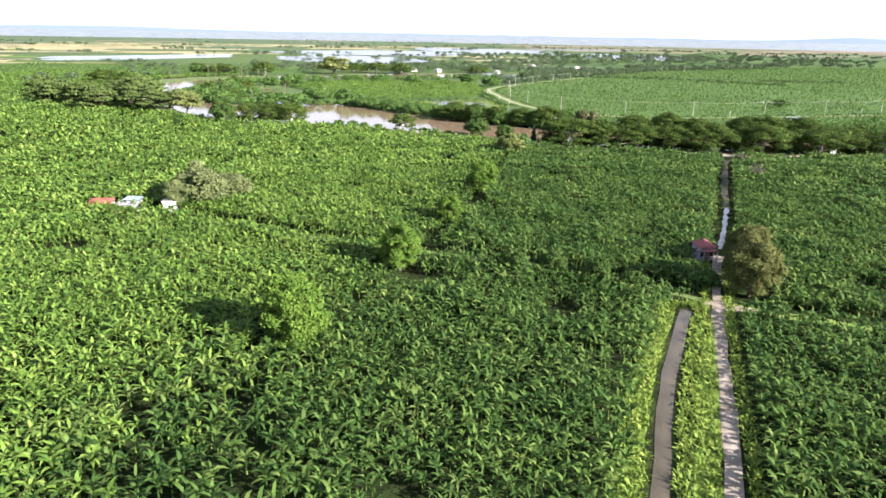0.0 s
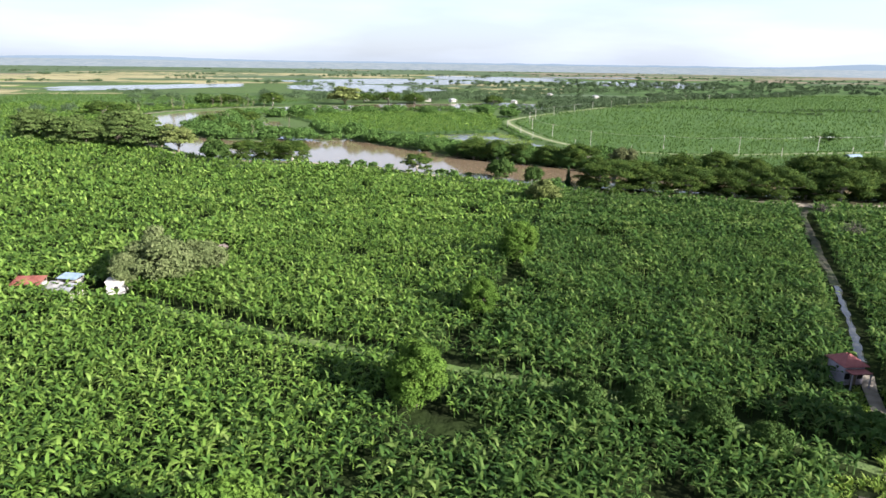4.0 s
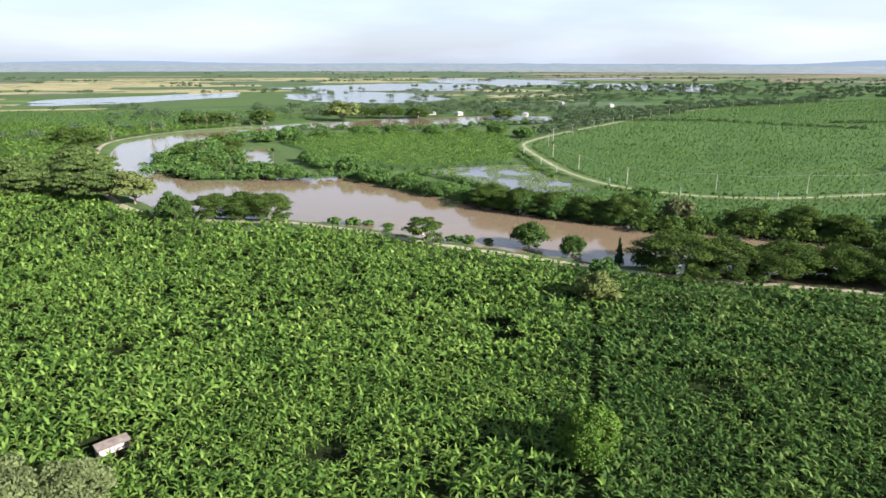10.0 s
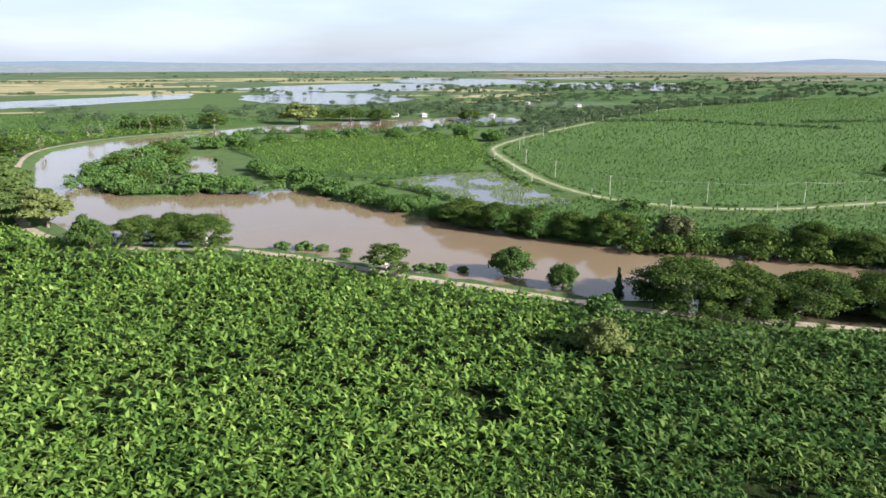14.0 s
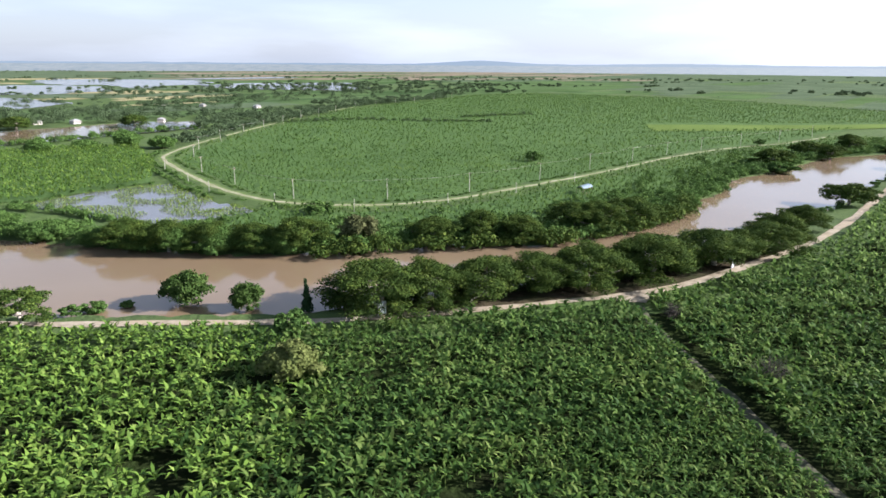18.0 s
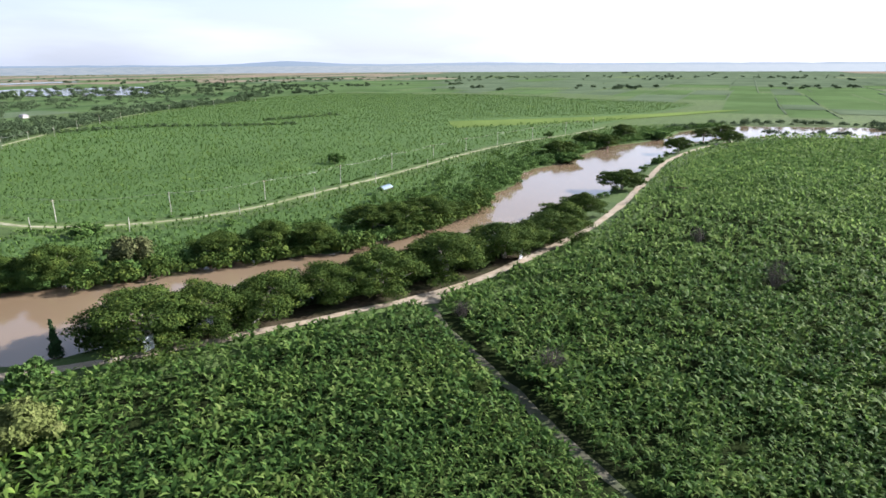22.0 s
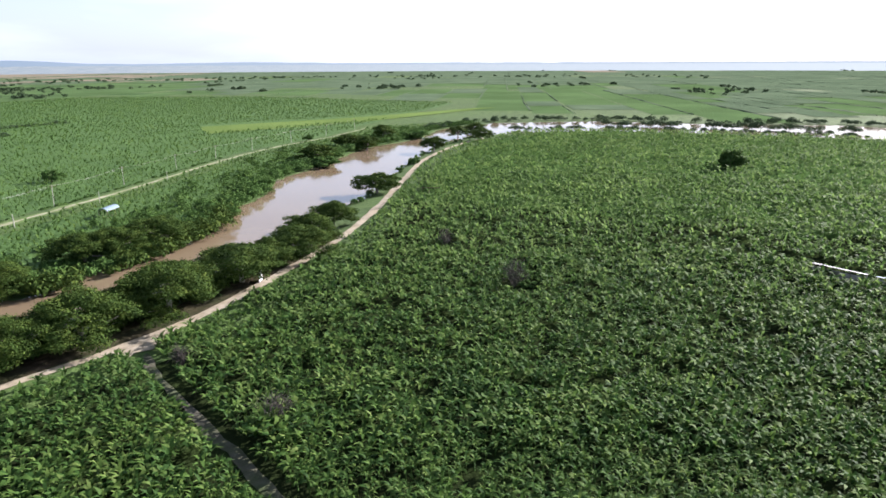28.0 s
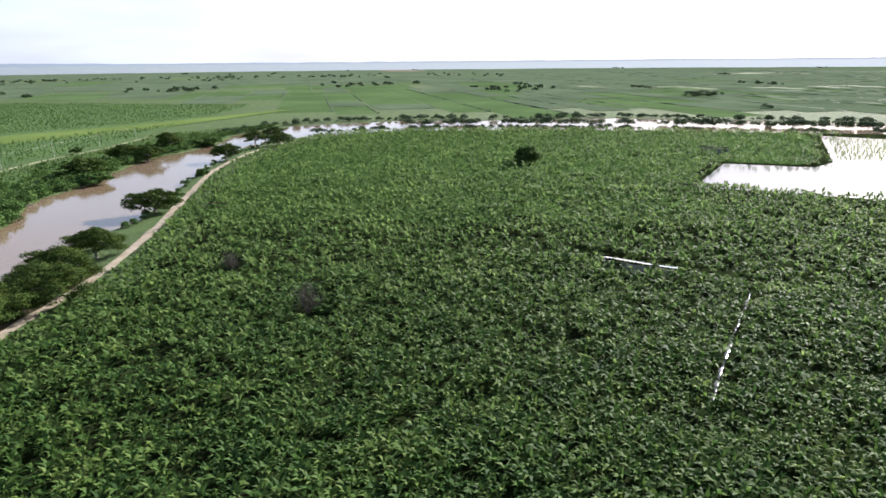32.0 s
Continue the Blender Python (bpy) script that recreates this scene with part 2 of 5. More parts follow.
# ---------------------------------------------------------------- plan
RIVER_ROAD = [(-190, 545), (-222, 520), (-246, 475), (-252, 425), (-232, 372), (-182, 286), (-150, 236), (-129, 213), (-113, 203), (-96, 196),
              (-79, 194), (-61, 193), (-41, 186), (-23, 176), (-7, 167), (10, 159), (25, 152), (44, 143), (71, 135), (102, 128), (117, 125),
              (135, 124), (159, 127), (195, 133), (215, 138), (254, 151), (318, 175), (372, 194), (438, 206), (490, 207)]
LEVEE = [(300, 815), (215, 720), (144, 610), (101, 545), (66, 488), (43, 440), (39, 410), (43, 372), (50, 323), (60, 287), (74, 265), (90, 254),
         (107, 247), (130, 245), (148, 248), (182, 257), (226, 269), (271, 284), (321, 300), (381, 313), (451, 317), (520, 330)]
RIVER = [(90, 690), (34, 700), (-19, 668), (-80, 650), (-112, 612), (-149, 600), (-187, 552), (-215, 515), (-238, 472), (-244, 428), (-224, 375),
         (-174, 290), (-143, 242), (-121, 221), (-100, 205), (-79, 201), (-61, 199), (-38, 192), (-18, 182), (0, 172), (15, 165), (30, 158),
         (42, 154), (60, 151), (90, 147), (130, 145), (165, 149), (197, 158), (235, 168), (261, 166), (322, 187), (382, 206), (467, 227),
         (530, 215), (590, 150), (612, 9), (600, -130), (590, -260), (560, -500),
         (640, -500), (680, -260), (700, -130), (720, -40), (690, 60), (675, 170), (620, 250), (540, 268), (478, 252), (402, 256), (328, 236),
         (284, 228), (250, 206), (222, 199), (198, 183), (171, 175), (154, 176), (134, 173), (121, 174), (110, 180), (98, 187), (83, 188),
         (72, 195), (64, 194), (38, 203), (13, 222), (-14, 245), (-33, 261), (-57, 286), (-68, 298), (-104, 311), (-137, 404), (-146, 402), (-114, 318), (-99, 292), (-107, 278), (-132, 278), (-164, 306),
         (-185, 345), (-190, 395), (-190, 445), (-172, 485), (-165, 515), (-140, 545), (-100, 545), (-65, 540), (-16, 560), (29, 592), (85, 620)]
NORTH_LANE = [(117, 125), (98, 80), (79, 31), (62, -8)]
TRACK = [(66, 2), (62, -8), (56, -24), (49, -44), (39, -73), (26, -102), (12, -134), (-10, -184)]
CANAL = [(49.7, -27), (42.2, -44), (36.7, -58), (31.7, -73), (23.7, -95), (7, -133), (-15, -184)]
CROSS_LANE = [(-75, 30), (-57, 25), (-42, 18), (-23, 10), (-3, 3), (22, -5), (43, -14), (56, -24)]
EAST_LANE = [(56, -24), (67, -29), (95, -38), (130, -50)]
BOUNDARY = [(-11, -43), (2, -14), (11, 20), (19, 50), (26, 85), (32, 116)]
SHED_LANE = [(262, 36), (238, -2), (230, -20), (219, -37)]
WATER_ROW = [(215, -35), (186, -24), (157, -14)]


def smooth(line, step):
    """Points every step metres along a rounded line."""
    p = np.array(line, float)
    ext = np.vstack([2 * p[0] - p[1], p, 2 * p[-1] - p[-2]])
    out = []
    for i in range(len(p) - 1):
        a, b, c, d = ext[i:i + 4]
        n = max(1, int(np.linalg.norm(c - b) / step))
        for k in range(n):
            t = k / n
            out.append(0.5 * (2 * b + (c - a) * t + (2 * a - 5 * b + 4 * c - d) * t * t + (3 * b - a - 3 * c + d) * t ** 3))
    out.append(p[-1])
    return np.array(out)


def line_dist(P, line):
    best = np.full(len(P), 1e9)
    q = np.array(line, float)
    for a, b in zip(q[:-1], q[1:]):
        ab = b - a
        t = np.clip(((P - a) @ ab) / (ab @ ab + 1e-9), 0, 1)
        best = np.minimum(best, np.hypot(*(P - a - t[:, None] * ab).T))
    return best


def inside(P, poly):
    q = np.array(poly, float)
    r = np.zeros(len(P), bool)
    x, y = P.T
    for a, b in zip(q, np.roll(q, -1, 0)):
        c = (a[1] > y) != (b[1] > y)
        r ^= c & (x < (b[0] - a[0]) * (y - a[1]) / (b[1] - a[1] + 1e-12) + a[0])
    return r


RR, LV = smooth(RIVER_ROAD, 6), smooth(LEVEE, 6)
TK, CN = smooth(TRACK, 5), smooth(CANAL, 5)


def ramp01(v, lo, hi):
    t = np.clip((v - lo) / (hi - lo), 0, 1)
    return t * t * (3 - 2 * t)


def height(P):
    """The lie of the land: the river bed, the two raised roads and the ditch."""
    P = np.asarray(P, float)
    near = (np.abs(P[:, 0]) < 760) & (P[:, 1] > -520) & (P[:, 1] < 860)
    h = np.zeros(len(P))
    Q = P[near]
    if len(Q):
        ins = inside(Q, RIVER)
        d = line_dist(Q, RIVER + RIVER[:1]) * np.where(ins, 1, -1)
        z = -2.2 * ramp01(d, -2.5, 4.0)
        z = np.maximum(z, 0.7 - 2.9 * ramp01(line_dist(Q, RR), 5.0, 11.0))
        z = np.where((d < -2.5) & (z < 0), 0, z)
        z += 0.9 * (1 - ramp01(line_dist(Q, LV), 5.5, 12))
        h[near] = z
    return h


def mesh_object(name, verts, faces, mat, smooth_faces=False):
    """One mesh object out of arrays of points and of quads or triangles."""
    me = bpy.data.meshes.new(name)
    verts, faces = np.asarray(verts, np.float32), np.asarray(faces, np.int32)
    k = faces.shape[1]
    me.vertices.add(len(verts))
    me.vertices.foreach_set("co", verts.ravel())
    me.loops.add(faces.size)
    me.loops.foreach_set("vertex_index", faces.ravel())
    me.polygons.add(len(faces))
    me.polygons.foreach_set("loop_start", np.arange(0, faces.size, k, dtype=np.int32))
    if smooth_faces:
        me.polygons.foreach_set("use_smooth", np.ones(len(faces), bool))
    me.update(calc_edges=True)
    me.materials.append(mat)
    return new(name, me)


def strip(name, line, half, lift, mat, wobble=0.3, across=3):
    """A road or ditch ribbon that lies on the land."""
    p = np.asarray(line)
    t = np.gradient(p, axis=0)
    n = np.stack([-t[:, 1], t[:, 0]], 1) / np.linalg.norm(t, axis=1)[:, None]
    rng = np.random.default_rng(len(p))
    rows = []
    for j in range(across + 1):
        s = -1 + 2 * j / across
        edge = abs(s) > 0.99
        off = half * s + (rng.normal(0, wobble, len(p)) if edge else 0)
        q = p + n * np.reshape(off, (-1, 1))
        rows.append(q)
    top = height(p) + lift
    V = np.concatenate([np.column_stack([q, top + (-0.04 if j in (0, across) else 0.0)]) for j, q in enumerate(rows)])
    m = len(p)
    F = [(j * m + i, (j + 1) * m + i, (j + 1) * m + i + 1, j * m + i + 1) for j in range(across) for i in range(m - 1)]
    F = [f[::-1] for f in F]
    return mesh_object(name, V, F, mat, True)


# ---------------------------------------------------------------- ground and water
def spaced(lo, hi, step, far):
    a = list(np.arange(lo, hi + 1, step))
    s = step
    while a[-1] < far:
        s *= 1.25
        a.append(a[-1] + s)
    s = step
    while a[0] > -far:
        s *= 1.25
        a.insert(0, a[0] - s)
    return np.array(a)


gx, gy = spaced(-290, 720, 5.0, 5600), spaced(-240, 720, 5.0, 5600)
GX, GY = np.meshgrid(gx, gy)
GP = np.column_stack([GX.ravel(), GY.ravel()])
gz = height(GP)
gz += np.where(gz > -0.05, np.random.default_rng(3).normal(0, 0.04, len(gz)), 0)
nx, ny = len(gx), len(gy)
ii = (np.arange(ny - 1)[:, None] * nx + np.arange(nx - 1)).ravel()
ground = mesh_object("ground", np.column_stack([GP, gz]), np.column_stack([ii, ii + 1, ii + nx + 1, ii + nx]), M_GROUND, True)
tagged(ground, "low green growth of the flat flood plain", "ground", kind="structure")

def flat(name, poly, z, mat, label, category, kind="structure"):
    bm = bmesh.new()
    vs = [bm.verts.new((x, y, z)) for x, y in poly]
    f = bm.faces.new(vs)
    if f.normal.z < 0:
        f.normal_flip()
    bmesh.ops.triangulate(bm, faces=[f])
    me = bpy.data.meshes.new(name)
    bm.to_mesh(me)
    bm.free()
    for p in me.polygons:
        if p.normal.z < 0:
            p.flip()
    me.materials.append(mat)
    return tagged(new(name, me), label, category, kind=kind)


flat("water", [(-310, 90), (300, 90), (500, -520), (760, -520), (760, 760), (-310, 760)], -0.3, M_RIVER, "swollen brown silty river with a smooth surface", "river")
tagged(strip("road_river", RR, 1.45, 0.16, M_ROAD), "pale dusty dirt road on the river bank", "road", kind="structure")
# brown earth strips with the shade of the bank trees put into the colour
M_TREE_SHADE = material("shaded_brown_earth", [(0.028, 0.024, 0.016), (0.055, 0.045, 0.03), (0.085, 0.07, 0.048)], 0.6, 1.0, 0.5, 3.0, big=(0.12, (0.03, 0.042, 0.018), 0.6), spec=0.0)
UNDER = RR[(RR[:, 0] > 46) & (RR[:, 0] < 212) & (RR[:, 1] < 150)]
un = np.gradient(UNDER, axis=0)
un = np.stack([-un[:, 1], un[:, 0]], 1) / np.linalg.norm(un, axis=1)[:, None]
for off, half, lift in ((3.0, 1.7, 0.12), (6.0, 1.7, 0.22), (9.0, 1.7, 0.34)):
    tagged(strip("ground_tree_shade", UNDER + un * off, half, lift, M_TREE_SHADE, 0.3), "brown earth darkened to paint the shade under the bank trees", "leaf litter", kind="structure")
tagged(strip("road_levee", LV, 1.15, 0.14, M_LEVEE), "pale dirt road along a grassy levee", "road", kind="structure")
tagged(strip("ground_levee", LV, 3.0, 0.07, M_BERM, 0.6), "yellow-green grass shoulders of the levee road", "verge", kind="structure")
tagged(strip("road_track", TK, 0.92, 0.20, M_TRACK, 0.2), "narrow pale farm track between banana fields", "road", kind="structure")
tagged(strip("water_canal", CN, 0.95, 0.20, M_FLOOD, 0.08), "still dark irrigation canal beside a track", "canal", kind="structure")

# ---------------------------------------------------------------- banana plants


def leaf_strip(rng, length, width, rise, nseg, droop=1.0):
    """An arching pointed leaf: up and out from the heart, the tip hanging over. Triangles."""
    el, p, V = rise, np.zeros(3), []
    for i in range(nseg):
        t = i / nseg
        w = width * (0.45, 1.0, 0.8, 0.6)[i] if nseg > 2 else width * (0.6, 1.0)[i]
        twist = rng.normal(0, 0.12) * width
        V += [p + (0, -w / 2, -twist), p + (0, w / 2, twist)]
        p = p + np.array([math.cos(el), 0, math.sin(el)]) * length / nseg
        el -= rng.uniform(0.55, 1.0) * droop * 2.3 / nseg
    V.append(p)
    F = []
    for i in range(nseg - 1):
        k = 2 * i
        F += [(k, k + 2, k + 1), (k + 1, k + 2, k + 3)]
    k = 2 * (nseg - 1)
    F.append((k, k + 2, k + 1))
    return np.array(V), np.array(F)


def banana_form(seed, leaves, nseg, stem, fat=1.0, long=1.0):
    rng = np.random.default_rng(seed)
    V, F, n = [], [], 0
    hgt = rng.uniform(1.3, 1.9)
    for k in range(leaves):
        v, f = leaf_strip(rng, rng.uniform(1.2, 1.8) * long, rng.uniform(0.25, 0.38) * fat, rng.uniform(0.5, 1.4), nseg, 1.0)
        a = 2.4 * k + rng.uniform(-0.4, 0.4)
        c, s = math.cos(a), math.sin(a)
        v = v @ np.array([[c, s, 0], [-s, c, 0], [0, 0, 1]]) + (0, 0, hgt + rng.uniform(-0.45, 0.35))
        V.append(v), F.append(f + n)
        n += len(v)
    if stem:
        a = np.arange(3) * 2.094
        v = np.concatenate([np.column_stack([0.16 * np.cos(a), 0.16 * np.sin(a), 0 * a]), [(0, 0, hgt + 0.3)]])
        V.append(v), F.append(np.array([(0, 1, 3), (1, 2, 3), (2, 0, 3)]) + n)
    return np.concatenate(V), np.concatenate(F)


def scatter(forms, P, rng, size=(0.8, 1.2), base=0.0, own_size=None):
    """Copies of the forms, turned and sized at random, joined into arrays."""
    V, F, n = [], [], 0
    pick = rng.integers(0, len(forms), len(P))
    for k, (v, f) in enumerate(forms):
        q = P[pick == k]
        m = len(q)
        if not m:
            continue
        a, s = rng.uniform(0, 2 * math.pi, m), rng.uniform(*size, m)
        if own_size is not None:
            s = s * own_size[pick == k]
        c, sn = np.cos(a) * s, np.sin(a) * s
        X = v[None, :, 0] * c[:, None] - v[None, :, 1] * sn[:, None] + q[:, :1]
        Y = v[None, :, 0] * sn[:, None] + v[None, :, 1] * c[:, None] + q[:, 1:2]
        Z = v[None, :, 2] * s[:, None] + (q[:, 2:3] if q.shape[1] > 2 else base)
        V.append(np.stack([X, Y, Z], -1).reshape(-1, 3))
        F.append((f[None] + (np.arange(m) * len(v))[:, None, None]).reshape(-1, f.shape[1]) + n)
        n += m * len(v)
    return np.concatenate(V), np.concatenate(F)


def jitter_grid(rng, x0, x1, y0, y1, step, amount=0.36, turn=0.35):
    n = int(max(x1 - x0, y1 - y0) * 0.75 / step) + 2
    g = np.arange(-n, n) * step
    X, Y = np.meshgrid(g, g)
    P = np.column_stack([X.ravel(), Y.ravel()]) + rng.uniform(-amount, amount, (4 * n * n, 2)) * step
    c, s = math.cos(turn), math.sin(turn)
    P = P @ np.array([[c, s], [-s, c]]) + ((x0 + x1) / 2, (y0 + y1) / 2)
    return P[(P[:, 0] > x0) & (P[:, 0] < x1) & (P[:, 1] > y0) & (P[:, 1] < y1)]


FLIGHT = [(10.7, -126), (0, 0), (10, 15), (55, 12.5)]
CLEAR = [(-71, 29, 5), (-60, 29, 3.2), (-56, 45, 3), (-50, 54, 3.2), (62, -4, 4), (227, -9, 3), (-11, -43, 3.5), (-14.5, -41.5, 2.6), (1.2, -11, 3.4), (-2, -9.5, 2.2), (63, -20, 4.5), (19, 54, 2.6), (20, 61, 2.4), (10, 21, 1.8), (285, 143, 4), (8.6, 101, 3.4), (9.9, 94, 3.0), (212, 101, 3.0), (202, 72, 2.6), (141, 35, 2.6), (115.5, 109, 2.0), (185, 66, 5.0), (414, 31, 5.0)]  # free of plants: x, y, radius
road_south = [(float(x), float(y)) for x, y in RR]
PLANTATION = [(-420, -190), (-420, 560)] + [(-190, 545)] + road_south[1:] + [(560, 190), (590, 140), (605, 9), (590, -190)]
POND = [(358, -48), (430, -76), (421, -119), (440, -135), (575, -175), (556, -212), (480, -235), (430, -230), (330, -190), (338, -115)]


soil_in = [(float(x), float(y)) for x, y in smooth(RIVER_ROAD[6:], 8)]
norm = np.gradient(np.array(soil_in), axis=0)
norm = np.stack([norm[:, 1], -norm[:, 0]], 1) / np.linalg.norm(norm, axis=1)[:, None]
soil_edge = [(float(x), float(y)) for x, y in np.array(soil_in) + norm * 11.5]
# soil sheet that carries the painted shade below the leaves
flat("ground_soil", [(-420, -200), (-420, 250)] + soil_edge + [(560, 180), (588, 130), (603, 9), (590, -260), (200, -260)], 0.11, M_SOIL, "soil under the banana plants, darkened to paint their shade", "soil")
east_edge = [(x, y) for x, y in soil_edge if x > 262]
flat("ground_cover", east_edge + [(560, 178), (586, 130), (601, 9), (594, -160), (575, -168), (444, -128), (428, -114), (436, -70), (356, -42), (300, -60), (282, -20), (268, 0), (290, 25), (266, 48), (276, 70)], 0.4, M_UNDER,
     "low green growth under far banana plants", "foliage")
rng = np.random.default_rng(11)
P = jitter_grid(rng, -420, 610, -245, 560, 1.38)
P = P[(P[:, 1] > -190) & (P[:, 0] > -150) & (P[:, 0] < 130) | (P[:, 1] > -88) | ((P[:, 0] > 90) & (P[:, 1] > 12 - (P[:, 0] - 54) * 0.56))]
d = line_dist(P, FLIGHT)
wild = np.array([noise.noise(Vector((x * 0.03, y * 0.03, 0))) for x, y in P])
keep = inside(P, PLANTATION) & ~inside(P, POND) & (line_dist(P, RR) > 4.2) & (line_dist(P, TK) > 3.2) & (line_dist(P, NORTH_LANE) > 2.2) & (line_dist(P, CN) > 3.4)
keep &= (line_dist(P, BOUNDARY) > np.where((P[:, 1] > 36) & (P[:, 1] < 64), 1.3, 0.75))
keep &= (line_dist(P, CROSS_LANE) > 1.75) & (line_dist(P, EAST_LANE) > 2.4) & (line_dist(P, SHED_LANE) > 2.5) & (line_dist(P, WATER_ROW) > 0.6)
keep &= ~((line_dist(P, CN) < 9) & (line_dist(P, TK) < 8) & (P[:, 1] < -24) & (P[:, 0] > np.interp(P[:, 1], CN[::-1, 1], CN[::-1, 0])) & (P[:, 0] < np.interp(P[:, 1], TK[::-1, 1], TK[::-1, 0])))
for x, y, r in CLEAR:
    keep &= np.hypot(P[:, 0] - x, P[:, 1] - y) > r
keep &= rng.uniform(0, 1, len(P)) > np.where(d < 170, 0.04 + 0.10 * (wild > 0.25) + 0.28 * (wild > 0.45), 0.0)
keep &= ~((d > 95) & (rng.uniform(0, 1, len(P)) < 0.22)) & ~((d > 175) & (rng.uniform(0, 1, len(P)) < 0.48)) & ~((d > 320) & (rng.uniform(0, 1, len(P)) < 0.5))
patch = np.array([noise.noise(Vector((x * 0.085, y * 0.085, 9))) for x, y in P])
pits = np.array([noise.noise(Vector((x * 0.19, y * 0.19, 21))) for x, y in P])
keep &= ~((patch < -0.64) & (d < 170)) & ~((pits > np.where(P[:, 0] > 70, 0.50, 0.60)) & (d < 220))
grown = 1.0 + 0.30 * np.clip(patch, -0.6, 0.5) + 0.15 * wild
P, d, grown = P[keep], d[keep], grown[keep]
edge = np.array([(-75, -230), (-40, -130)] + BOUNDARY + [(40, 150), (60, 200)], float)
west = P[:, 0] + rng.normal(7, 8, len(P)) < np.interp(P[:, 1], edge[:, 1], edge[:, 0])
# east of the edge, more plants take the haze-tinted leaf with distance
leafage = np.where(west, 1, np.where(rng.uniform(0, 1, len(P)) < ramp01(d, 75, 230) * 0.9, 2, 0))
near_forms = [banana_form(s, 10, 3, True) for s in range(14)]
mid_forms = [banana_form(50 + s, 7, 2, False, 1.4, 1.15) for s in range(10)]
far_forms = [banana_form(80 + s, 5, 2, False, 2.1, 1.3) for s in range(8)]
south = P[:, 1] < -92
d = np.where(d > 110, np.maximum(d + rng.normal(0, 24, len(d)), 75), d)
d = np.where(south, np.maximum(d, 176), d)
keep = ~south | (rng.uniform(0, 1, len(P)) < 0.6)
P, d, grown, leafage = P[keep], d[keep], grown[keep], leafage[keep]
own = (d < 70) & (leafage == 0) & (P[:, 0] > -28) & (P[:, 0] < 38) & (P[:, 1] > -62) & (P[:, 1] < -26)
own &= np.cumsum(own) <= 300
field = None
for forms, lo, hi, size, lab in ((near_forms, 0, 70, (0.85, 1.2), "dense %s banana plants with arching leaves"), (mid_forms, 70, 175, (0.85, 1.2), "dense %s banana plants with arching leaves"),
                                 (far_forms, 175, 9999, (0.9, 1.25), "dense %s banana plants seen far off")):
    for k, mat, tone in ((0, M_BANANA, "deep green"), (1, M_BANANA_WEST, "bright yellow-green"), (2, M_BANANA_HAZE, "light green")):
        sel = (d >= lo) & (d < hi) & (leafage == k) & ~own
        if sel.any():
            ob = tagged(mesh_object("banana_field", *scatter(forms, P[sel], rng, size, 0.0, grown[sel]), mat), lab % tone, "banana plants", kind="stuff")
            field = field or ob
form_meshes = []
for v, f in near_forms:
    ob = mesh_object("banana_plant", v, f, M_BANANA)
    form_meshes.append(ob.data)
    bpy.data.objects.remove(ob)
for x, y in P[own]:
    ob = new("banana_plant", form_meshes[int(rng.integers(len(form_meshes)))])
    ob.parent = field
    ob.matrix_basis = pose(x, y, 0, 0, 0, rng.uniform(0, 360)) @ Matrix.Scale(rng.uniform(0.85, 1.2), 4)

# fields over the river
PENINSULA = [(-134, 434), (-110, 470), (-74, 500), (0, 505), (30, 500), (34, 403), (26, 345), (-23, 320), (-60, 330), (-80, 350), (-110, 400)]
BIG_FIELD = [(48, 442), (76, 495), (108, 545), (150, 612), (300, 800), (600, 1030), (760, 1060), (900, 800), (880, 420), (520, 345)] + [(float(x), float(y) + 7) for x, y in LV[::-1] if y < 330 and x > 60] + [(57, 325), (48, 375), (45, 410)]
SCRUB = [(float(x), float(y)) for x, y in LV if y < 335 and x > 62] + [(620, 262), (540, 272), (478, 256), (402, 260), (328, 240), (284, 232), (250, 210), (222, 203),
         (198, 187), (171, 180), (134, 180), (98, 194), (64, 202), (38, 212), (16, 235), (40, 250), (60, 262)]
NORTH_WEST = [(-270, 480), (-262, 420), (-240, 365), (-190, 280), (-155, 232), (-420, 232), (-520, 700), (-260, 720), (-150, 640), (-235, 535)]
RICE_STRIP = [(427, 425), (577, 370), (823, 330), (800, 350), (610, 408), (469, 478)]
far2 = [banana_form(120 + s, 5, 2, False, 1.5, 1.1) for s in range(6)]
sets = []
for poly, step, gap, size in ((PENINSULA, 2.4, 0, (0.85, 1.2)), (SCRUB, 2.7, 5.5, (0.6, 1.25)), (NORTH_WEST, 4.2, 5, (0.9, 1.3))):
    q = np.array(poly)
    G = jitter_grid(rng, *(q[:, 0].min(), q[:, 0].max(), q[:, 1].min(), q[:, 1].max()), step)
    G = G[inside(G, poly)]
    G = G[(line_dist(G, LV) > 5.5) & (line_dist(G, RR) > 5)]
    sets.append((G, size))
for poly, lab in ((PENINSULA, "low green foliage on the river meadow"), (SCRUB, "low green scrub by the levee"), (NORTH_WEST, "low green foliage over the river"), (BIG_FIELD, "low green foliage of the wide plantation")):
    flat("ground_cover", poly, 0.32, M_COVER, lab, "foliage")
for (G, size), lab in zip(sets, ("bright green banana plants on a river meadow", "rough green scrub and young banana between river and levee", "green plantation beyond the river bend")):
    tagged(mesh_object("plantation", *scatter(far2, G, rng, size), M_BANANA_WEST if "meadow" in lab else M_CROP), lab, "banana plants", kind="stuff")
q = np.array(BIG_FIELD)
